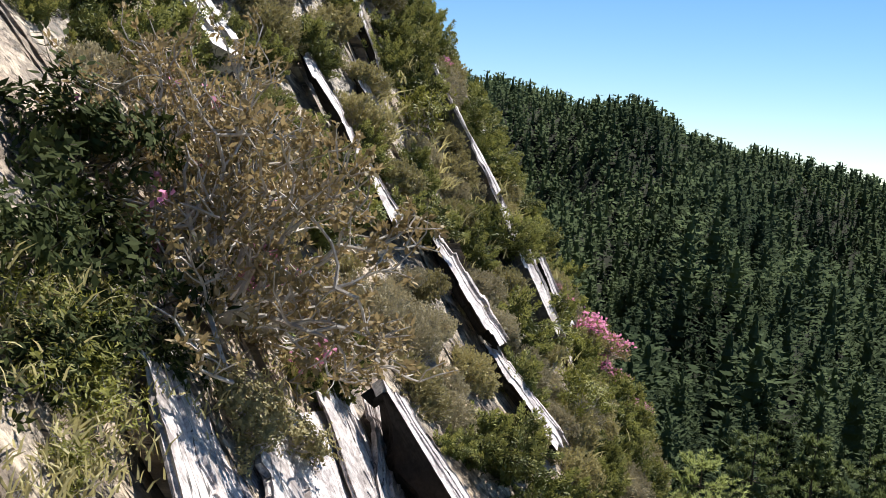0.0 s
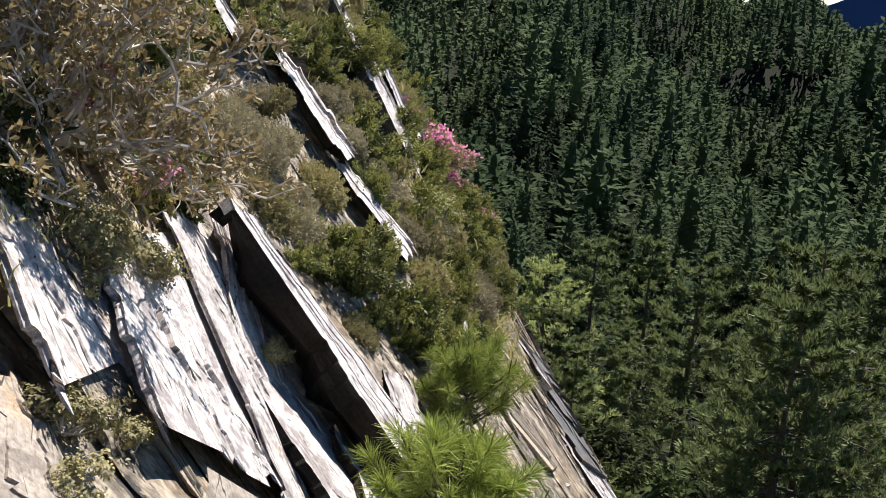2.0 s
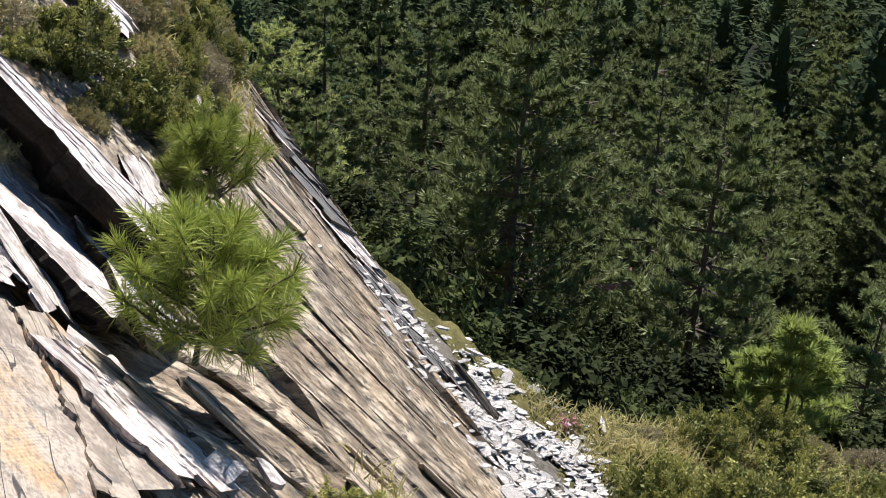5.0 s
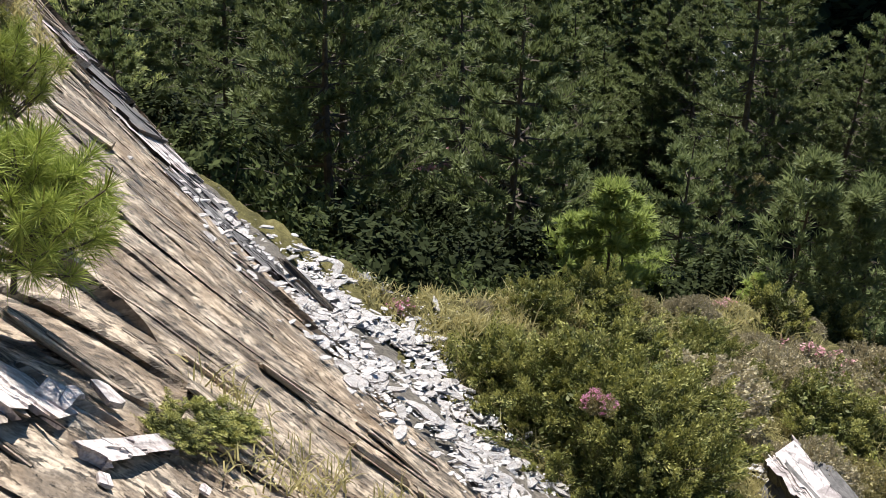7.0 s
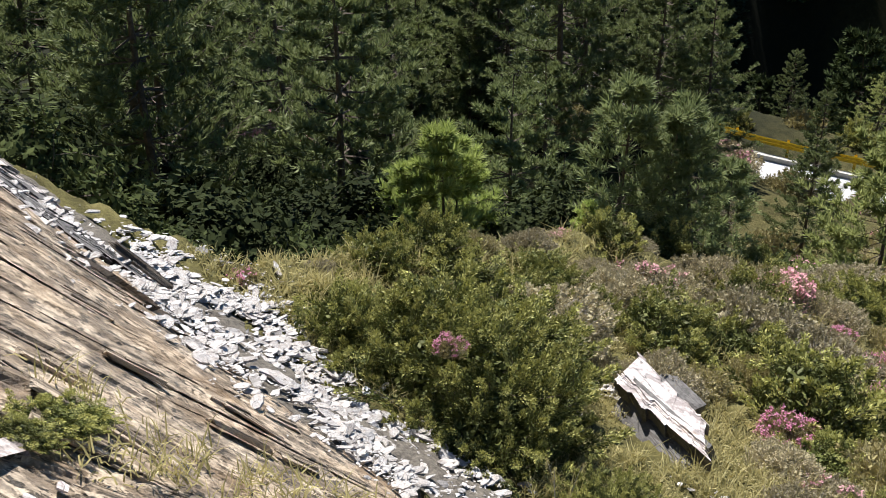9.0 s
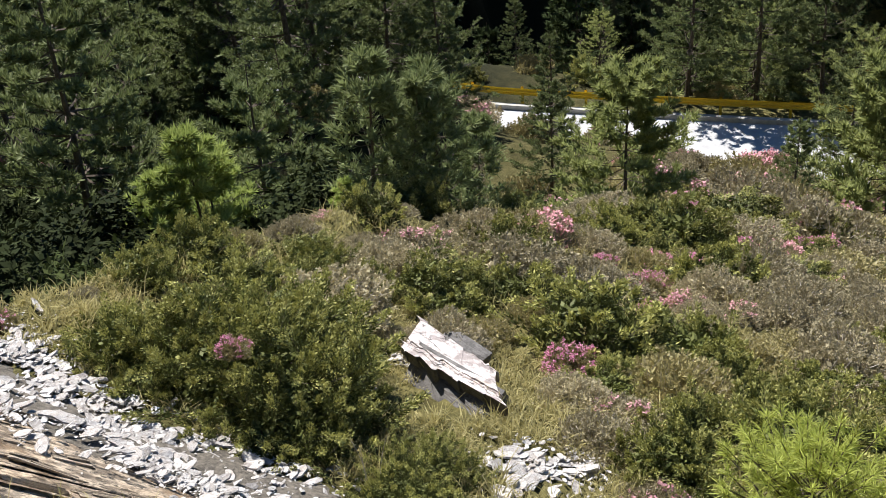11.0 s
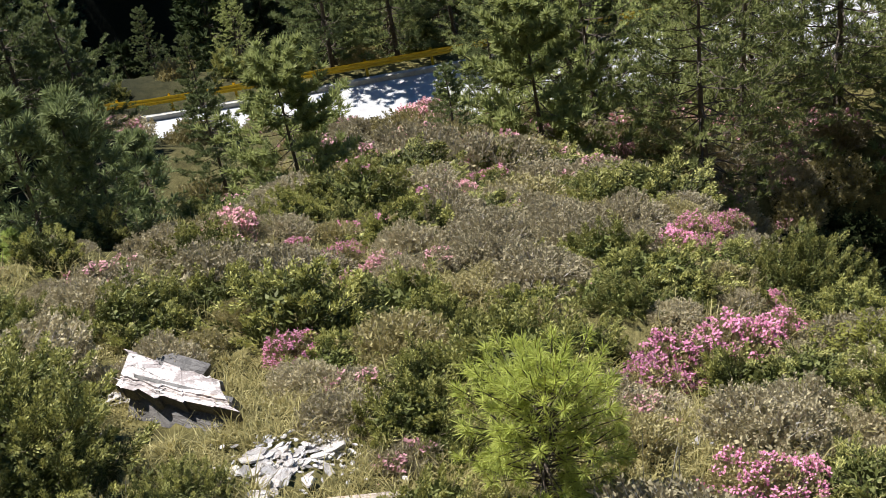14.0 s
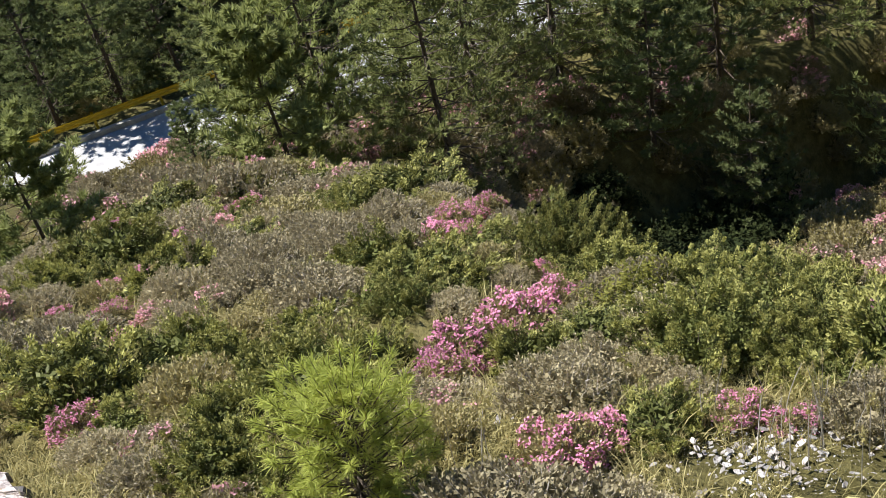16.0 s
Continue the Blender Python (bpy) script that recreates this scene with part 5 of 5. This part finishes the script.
sizes = np.where(ys < 1.5, sizes * 0.45, np.where(np.hypot(xs - 5.5, ys - 3.9) < 0.7, sizes * 1.2 + 0.012, sizes))
order = np.argsort(-sizes)
rest = []
for rank, i in enumerate(order):
    tilt = (rng.normal() * 13, rng.normal() * 13 + 10, 90 * (rng.random() < 0.3) + rng.normal() * 40 - 30)
    s = sizes[i]
    m = pose(xs[i], ys[i], zs[i] + 0.01 + rng.random() * 0.06, *tilt) @ Matrix.Diagonal((s, s, s, 1))
    if rank < 290:
        ob = new("stone", STONES[i % 10])
        ob.parent = scree
        ob.matrix_basis = m
    else:
        v, f = stone_mesh(300 + i % 10)
        mm = np.array(m)
        rest.append((v @ mm[:3, :3].T + mm[:3, 3], f))
tagged(part("gravel", mesh_of("gravel", *merged(rest), STONE), scree), "small broken schist chips", kind="stuff")

# the block in the heath: a pale slab leaning on darker rock
HEATH_ROCKS = "rocks in the heath"
# the shade on the pale slab's front is put into its dark edge colour
sheet_slab([(6.20, 5.85, -6.40), (6.72, 6.05, -6.50), (6.46, 5.04, -6.50), (6.02, 4.62, -6.37)], 0.26, 400, "pale flat-topped angular rock slab lying in the heath", name="boulder", group=HEATH_ROCKS, steps=7, jag=0.04, under=0.25, edge=DARK_ROCK)
rock_slab((6.78, 5.85, -6.66), (6.74, 5.40, -6.72), 0.34, -6, 0.4, 402, "dark grey rock behind a pale slab", DARK_ROCK, 0, "boulder", (-0.1, 0.1, 0.95), HEATH_ROCKS)
rock_slab((6.16, 5.75, -6.52), (6.02, 4.80, -6.50), 0.46, 12, 0.4, 405, "dark grey rock under a pale slab", DARK_ROCK, 0, "boulder", (-0.3, -0.1, 0.95), HEATH_ROCKS)
tan_rock = new("boulder", mesh_of("boulder", *chunk_points((0.74, 0.20, 0.22), np.random.default_rng(407), 0.17, 5), RUST_ROCK))
tan_rock.matrix_basis = pose(4.98, 3.08, -6.14, 14, 4, 97)
tagged(tan_rock, "pale tan elongated rock among grass", "rock", HEATH_ROCKS)
rock_slab((2.62, 7.72, -4.50), (2.88, 7.4, -4.83), 0.06, 5, 0.05, 404, "long thin tan stone on the scree", ROCK_WALL, 2, "boulder", (-0.2, -0.3, 0.9), "rocks in the heath")

# ---- trees ----
TALL = [conifer("pine_tree", "tall olive green pine with an airy crown below the heath", 80 + k, 10, (2.8, 3.4, 4.4)[k], 13, (6, 6, 7)[k], (9, 10, 9)[k], (NEEDLE_MID, NEEDLE_MID, NEEDLE)[k], (0.10, 0.16, 0.14)[k], size=(0.23, 0.042), per=(44, 44, 26)[k]) for k in range(3)]
SLIM = conifer("pine_tree", "slender grey-green pine with a thin bare lower trunk", 84, 10, 3.0, 11, 6, 7, NEEDLE_BLUE, 0.25, flat=0.8, size=(0.55, 0.07), per=16)
FINE = [conifer("pine_tree", "conical green pine at the foot of the forested slope", 92 + k, 10, (2.3, 2.7, 3.1)[k], 14, 6, 8, NEEDLE_MID, 0.06, size=(0.26, 0.06), per=32) for k in range(3)]
LIGHT = [conifer("pine_tree", "conical pine on the forested slope, green darkened for shade", 86 + k, 10, (2.3, 2.7, 3.2)[k], 13, 6, 7, SHADE_NEEDLE, 0.06, size=(0.38, 0.10), per=20) for k in range(3)]
BROAD = conifer("pine_tree", "broad low pine with crooked limbs above the road", 90, 10, 5.4, 9, 7, 12, NEEDLE, 0.12, flat=1.1, size=(0.50, 0.085), per=40, ragged=0.5)
PLACED = [(3, 11.7, 9.7, 2.9, -6), (3, 12.6, 9.9, 2.3, -5), (3, 10.8, 9.8, 2.6, -8), (3, 10.3, 9.9, 2.9, -6), (1, 20.9, 23.2, 7.6, 0), (0, 28, 38.3, 11, 0), (0, 30.1, 20.2, 4.1, 0), (0, 47.3, 23.8, 5.5, 0), (2, 48.7, 21.2, 6, 0), (0, 49.3, 18.7, 6, 0), (0, 42.4, 34.6, 4, 0), (0, 44.7, 32, 4, 0), (2, 48.4, 29.3, 4.5, 0), (2, 51.7, 22.2, 8, 0), (0, 15.1, 41.2, 9, 0), (1, 13.7, 46.1, 11, 0), (0, 19.1, 41.9, 12, 0), (1, 23.1, 37.5, 10.5, 0)]
PLACED += [(0, 27.8, 39.1, 9, 0), (0, 10.5, 50.4, 11, 0), (2, 7, 42.8, 9.5, 0), (1, 24, 45.7, 12, 0), (1, 16.5, 30.5, 8, 0), (0, 18.5, 27, 7, 0), (1, 25, 29, 7.5, 0), (1, 26.5, 24, 6.5, 0), (1, 24.5, 16.5, 4.2, 0), (1, 24, 26, 9, 0), (0, 27, 28, 9, 0), (1, 22, 28.5, 9.5, 0), (0, 26, 32, 10, 0), (1, 30, 31.5, 9, 0), (0, 31.5, 27, 7, 0), (1, 28.5, 23.5, 6, 0), (0, 18, 24, 7.5, 0), (1, 24.5, 31.5, 10, 0)]
PLACED += [(0, 23, 34, 10.5, 0), (1, 30, 44.5, 12, 0), (0, 28.8, 40.5, 11, 0), (1, 27, 46, 11, 0), (0, 31, 48, 11, 0), (1, 29.5, 42, 10, 0), (0, 33, 42, 10, 0), (1, 34, 36.5, 9, 0), (0, 35, 53, 11, 0), (1, 30.5, 54, 11, 0), (0, 31, 36, 9, 0), (0, 34.5, 32, 6.5, 0), (1, 33, 46, 12, 0), (1, 35.2, 44, 11, 0), (1, 35.5, 49.5, 12, 0), (0, 32.2, 50, 12, 0), (1, 38.5, 57, 11, 0), (1, 31, 28.2, 8, 0)]
PLACED += [(1, 33, 29.7, 7.5, 0), (1, 29.6, 26, 8, 0), (1, 34.4, 31.8, 7.5, 0), (4, 16.4, 9.4, 3.1, 0), (1, 44.9, 22.6, 8.5, 0), (1, 46.3, 20, 8.5, 0), (1, 47.6, 17.5, 8, 0), (1, 14.5, 15.4, 5.5, 0), (1, 9.2, 23.2, 9.5, 0), (1, 13.2, 21.8, 9.8, 0), (1, 10.4, 25.5, 10, 0), (0, 15.4, 22.4, 9.5, 0), (1, 16.8, 19.6, 8.5, 0), (1, 31.7, 32.8, 9.5, 0), (0, 30.5, 32, 9.5, 0), (1, 32.3, 31.3, 8.5, 0), (0, 29, 33.5, 10, 0), (1, 21, 47, 9, 0)]
PLACED += [(1, 20, 49, 9.5, 0), (0, 22, 50, 9, 0), (1, 22.6, 46.5, 8.5, 0), (4, 30.3, 8.9, 5.6, 0), (2, 31.6, 3.9, 9, 3), (2, 33.3, 7.6, 8, 4), (2, 38, 0.5, 11, 0), (2, 43, -3, 11, 0), (1, 38.2, -5.3, 9, 0), (2, 41.5, -9.5, 10, 0), (2, 45, -13, 10, 0), (1, 36, 12, 6, 0), (2, 36.5, -13, 9, 0), (1, 33.5, -16.5, 9, 0), (0, 27, 10.4, 3.2, 0), (2, 36, 3.2, 9, 0), (2, 41, 3.5, 10, 0), (1, 35.2, -2.6, 8, 0), (2, 46, 2, 9, 0), (2, 44.5, 8, 8, 0), (1, 32.5, -5.5, 7, 0), (1, 40, 9, 7, 0), (2, 42, 12, 6, 0), (1, 41.5, 6.5, 8, 0), (1, 43.5, 5, 8.5, 0), (1, 40.5, 10.5, 7, 0), (1, 43, 10, 7.5, 0)]
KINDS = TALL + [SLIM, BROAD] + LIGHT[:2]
low = ROAD_LINE[(ROAD_LINE[:, 1] < 14) & (ROAD_LINE[:, 1] > -9)][::3]
PLACED += [(2, px - 4.6, py - 1.2 + 0.7 * math.sin(k * 2.3), 7.5 + 1.2 * math.sin(k * 1.9), 0) for k, (px, py) in enumerate(low)]
bend = ROAD_LINE[(ROAD_LINE[:, 1] > 35) & (ROAD_LINE[:, 1] < 75)][::3]
PLACED += [(k % 2, px - 5.2 + 0.8 * math.sin(k * 2.1), py - 1.8 + 0.8 * math.sin(k * 3.3), 9.5 + 1.5 * math.sin(k * 1.7), 0) for k, (px, py) in enumerate(bend)]
spots = []
rng = np.random.default_rng(41)
for k, (kind, x, y, h, lean) in enumerate(PLACED):
    if np.min((ROAD_LINE[:, 0] - x) ** 2 + (ROAD_LINE[:, 1] - y) ** 2) < 12:
        continue
    KINDS[kind].put(x, y, h / 10, 67 * k, z_at(x, y) - 0.2, (0, lean))
    spots.append((x, y))
for _ in range(9000):
    r, az = 26 + 84 * rng.random() ** 1.2, radians(rng.uniform(-6, 112))
    x, y = r * math.sin(az), r * math.cos(az)
    if math.degrees(az) > 42 and x < 50:
        continue
    if np.min((ROAD_LINE[:, 0] - x) ** 2 + (ROAD_LINE[:, 1] - y) ** 2) < 36 or any((x - a) ** 2 + (y - b) ** 2 < 4.0 ** 2 for a, b in spots) or len(spots) > 285:
        continue
    spots.append((x, y))
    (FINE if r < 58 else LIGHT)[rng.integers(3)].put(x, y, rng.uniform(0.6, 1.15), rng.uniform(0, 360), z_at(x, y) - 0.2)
BRUSH = [shrub("evergreen_shrub", "tall broad-leaved bush in the hollow, leaves darkened for its shade", "shrub", 115 + k, SHADY_LEAF, 1.5, 1.5, 70, 9, 13, (0.11, 0.06), 0.34, wood=BARK, tight=0.5) for k in range(2)]
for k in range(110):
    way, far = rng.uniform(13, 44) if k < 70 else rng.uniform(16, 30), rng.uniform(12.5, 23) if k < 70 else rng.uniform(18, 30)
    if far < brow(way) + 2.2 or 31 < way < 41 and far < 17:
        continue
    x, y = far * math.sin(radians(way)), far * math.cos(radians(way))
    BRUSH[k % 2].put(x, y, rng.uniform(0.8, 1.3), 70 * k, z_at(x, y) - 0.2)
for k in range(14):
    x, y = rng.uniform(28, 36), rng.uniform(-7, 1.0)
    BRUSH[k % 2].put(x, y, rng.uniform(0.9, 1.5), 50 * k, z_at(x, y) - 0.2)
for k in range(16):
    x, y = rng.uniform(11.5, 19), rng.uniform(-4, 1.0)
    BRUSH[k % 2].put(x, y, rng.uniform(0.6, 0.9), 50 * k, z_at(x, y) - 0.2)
for k in range(46):
    p = ROAD_LINE[(k * 3) % len(ROAD_LINE)]
    if 5 < p[1] < 40:
        q = p + np.array([0.9, 0.4]) * rng.uniform(4.6, 8.5)
        (GREENS + GOLD + JUNIPERS)[rng.integers(7)].put(q[0], q[1], rng.uniform(1.4, 2.4), 50 * k, z_at(q[0], q[1]) - 0.1)
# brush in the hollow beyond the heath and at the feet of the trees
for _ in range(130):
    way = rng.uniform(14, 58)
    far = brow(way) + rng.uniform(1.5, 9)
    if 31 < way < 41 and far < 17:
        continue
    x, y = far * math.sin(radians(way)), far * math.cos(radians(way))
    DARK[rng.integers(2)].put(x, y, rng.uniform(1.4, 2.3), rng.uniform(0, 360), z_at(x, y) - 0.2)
for n in range(330):
    r, az = rng.uniform(22, 44), radians(rng.uniform(8, 115) if n < 130 else rng.uniform(60, 115))
    x, y = r * math.sin(az), r * math.cos(az)
    if np.min((ROAD_LINE[:, 0] - x) ** 2 + (ROAD_LINE[:, 1] - y) ** 2) < 20:
        continue
    (GREENS + PALES + HEATHS[:1])[rng.integers(5)].put(x, y, rng.uniform(1.6, 3.2), rng.uniform(0, 360), z_at(x, y) - 0.2)


def far_crown(rng, count, leaf_long, leaf_wide, tiers=8):
    """The crown of a far pine, one unit high: a ragged tiered cone under many small sprays that follow its surface."""
    rings, seg = 2 * tiers, 9 if tiers > 5 else 6
    f = np.linspace(0.03, 1.0, rings)[:, None]
    a = np.arange(seg)[None] * 6.283 / seg + rng.normal(size=(rings, seg)) * 0.15
    girth = lambda f: 0.33 * np.clip(1.02 - f, 0, 1) ** 0.72 * np.where(f < 0.12, 0.8, 1.0)
    r = girth(f) * np.where(np.arange(rings)[:, None] % 2, 0.30, 0.50) * rng.uniform(0.75, 1.15, (rings, seg))
    v = np.stack([np.cos(a) * r, np.sin(a) * r, f + 0 * a], -1).reshape(-1, 3)
    i, j = np.meshgrid(np.arange(rings - 1), np.arange(seg), indexing="ij")
    k, n = (i * seg + j).ravel(), (i * seg + (j + 1) % seg).ravel()
    body = v, np.stack([k, n, n + seg, k + seg], 1)
    f = 1 - rng.random(count) ** 0.62
    a = rng.uniform(0, 6.283, count)
    lobes = 1 + 0.16 * np.sin(3 * a + rng.uniform(0, 6)) + 0.12 * np.sin(5 * a + rng.uniform(0, 6))
    saw = (f * tiers + 0.25 * np.sin(2 * a)) % 1.0
    r = girth(f) * lobes * (1.08 - 0.5 * saw) * rng.uniform(0.6, 1.05, count)
    out = np.stack([np.cos(a), np.sin(a), 0 * a], 1)
    base = out * r[:, None] + np.array([0, 0, 1.0]) * f[:, None]
    way = out * 0.9 + rng.normal(size=(count, 3)) * 0.45 + np.array([0, 0, 0.3])
    face = out * 0.62 + np.array([0, 0, 0.6])
    return merged([body, sprays(base, way, leaf_long * rng.uniform(0.6, 1.3, count), leaf_wide * rng.uniform(0.6, 1.3, count), rng, 0.0, face)])


def far_forest():
    rng = np.random.default_rng(9)
    stands = []
    for gap, start, end in ((6.6, 0, 300), (4.9, 300, 700)):
        gx, gy = np.meshgrid(np.arange(-260, 430, gap), np.arange(30, 645, gap))
        p = np.stack([(gx + gy * 0.31).ravel(), gy.ravel()], 1) + rng.uniform(-0.46, 0.46, (gx.size, 2)) * gap
        d = np.hypot(p[:, 0], p[:, 1])
        stands.append(p[(d > start) & (d <= end)])
    x, y = np.concatenate(stands).T
    r, az = np.hypot(x, y), np.degrees(np.arctan2(x, y))
    keep = (r > 64) & (r < np.where(az < 36, 640, 545)) & (az > -9) & (az < 54) & ((r > 108) | (rng.random(len(r)) < 0.6)) & ((az < 36) | (r < 150))
    x, y, r = x[keep], y[keep], r[keep]
    n = len(r)
    z = land_z(x, y)
    near = [far_crown(rng, 1000, 0.060, 0.026, 9) for _ in range(6)]
    middle = [far_crown(rng, 250, 0.10, 0.048, 7) for _ in range(6)]
    remote = [far_crown(rng, 44, 0.18, 0.11, 3) for _ in range(5)]
    pieces = []
    for i in range(n):
        kind = near if r[i] < 150 else middle if r[i] < 300 else remote
        v, f = kind[rng.integers(len(kind))]
        h = 6.5 + 8.5 * rng.random() ** 1.4
        h *= 1.0 if r[i] < 300 else 0.68
        wide = h * rng.uniform(0.85, 1.35)
        t = rng.uniform(0, 6.283)
        c, q = math.cos(t) * wide, math.sin(t) * wide
        turn = np.array([[c, -q, 0], [q, c, 0], [rng.normal() * 0.03 * h, rng.normal() * 0.03 * h, h]])
        pieces.append((v @ turn.T + np.array([x[i], y[i], z[i] - 0.3]), f))
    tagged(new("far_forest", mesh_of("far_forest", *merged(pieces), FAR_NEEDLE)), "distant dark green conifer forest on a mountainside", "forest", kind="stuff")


far_forest()


def far_mountain():
    """The mountains beyond the near ridge; the haze's blue is put into their colour."""
    rng = np.random.default_rng(13)
    az = np.radians(np.linspace(5, 80, 160))
    el = np.interp(np.degrees(az), [5, 19, 22, 24, 27, 34, 50, 80], [-1, -0.6, 0.5, 1.3, 1.9, 2.6, 2.0, 1.0]) + rng.normal(size=160) * 0.05
    rows = []
    for r, drop in ((3000, 900), (3300, 0), (3800, 700)):
        rows.append(np.stack([r * np.sin(az), r * np.cos(az), 3300 * np.tan(np.radians(el)) - drop], 1))
    v = np.concatenate(rows)
    j = np.arange(159)
    f = np.concatenate([np.stack([j + o, j + 1 + o, j + 161 + o, j + 160 + o], 1) for o in (0, 160)])
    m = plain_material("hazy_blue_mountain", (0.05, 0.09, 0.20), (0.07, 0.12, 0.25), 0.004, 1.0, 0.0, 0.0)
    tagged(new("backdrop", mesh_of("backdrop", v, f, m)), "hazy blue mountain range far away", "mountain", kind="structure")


far_mountain()


# ---- the road ----
def ribbon(name, offsets, heights, material, line=ROAD_LINE):
    d = np.gradient(line, axis=0)
    nrm = unit(np.stack([-d[:, 1], d[:, 0]], 1))
    rows = [np.stack([line[:, 0] + nrm[:, 0] * o, line[:, 1] + nrm[:, 1] * o, np.full(len(line), ROAD_Z + h)], 1) for o, h in zip(offsets, heights)]
    v = np.stack(rows, 1).reshape(-1, 3)
    k, n = len(offsets), len(line)
    i, j = np.meshgrid(np.arange(n - 1), np.arange(k - 1), indexing="ij")
    a = (i * k + j).ravel()
    return mesh_of(name, v, np.stack([a, a + 1, a + k + 1, a + k], -1), material)


tagged(new("road", ribbon("road", (2.7, 2.6, 0, -2.6, -2.7), (-0.3, 0, 0.04, 0, -0.3), ASPHALT)), "pale grey mountain road in bright sun", "road", kind="structure")
FAR_SIDE = 1.0
tagged(new("kerb", ribbon("kerb", [FAR_SIDE * o for o in (2.62, 2.62, 2.86, 2.86)], (-0.2, 0.22, 0.22, -0.2), CONCRETE)), "low concrete kerb along the road", "kerb", kind="structure")
rail = at_base("guard_rail", "yellow steel guard rail along the road", "guard rail")
part("beam", ribbon("beam", [FAR_SIDE * o for o in (3.16, 3.24, 3.16, 3.24, 3.16)], (0.50, 0.58, 0.66, 0.74, 0.84), YELLOW_PAINT), rail)
post_v, post_f = tubes([(0, 0, -0.3)], [(0, 0, 0.86)], 0.07, 0.07, 6)
post_mesh = mesh_of("post", post_v, post_f, YELLOW_PAINT)
d = np.gradient(ROAD_LINE, axis=0)
side = unit(np.stack([-d[:, 1], d[:, 0]], 1)) * 3.3 * FAR_SIDE
for i in range(0, len(ROAD_LINE), 3):
    if not (-30 < ROAD_LINE[i, 1] < 95):
        continue
    ob = new("post", post_mesh)
    ob.parent = rail
    ob.matrix_basis = pose(ROAD_LINE[i, 0] + side[i, 0], ROAD_LINE[i, 1] + side[i, 1], ROAD_Z)
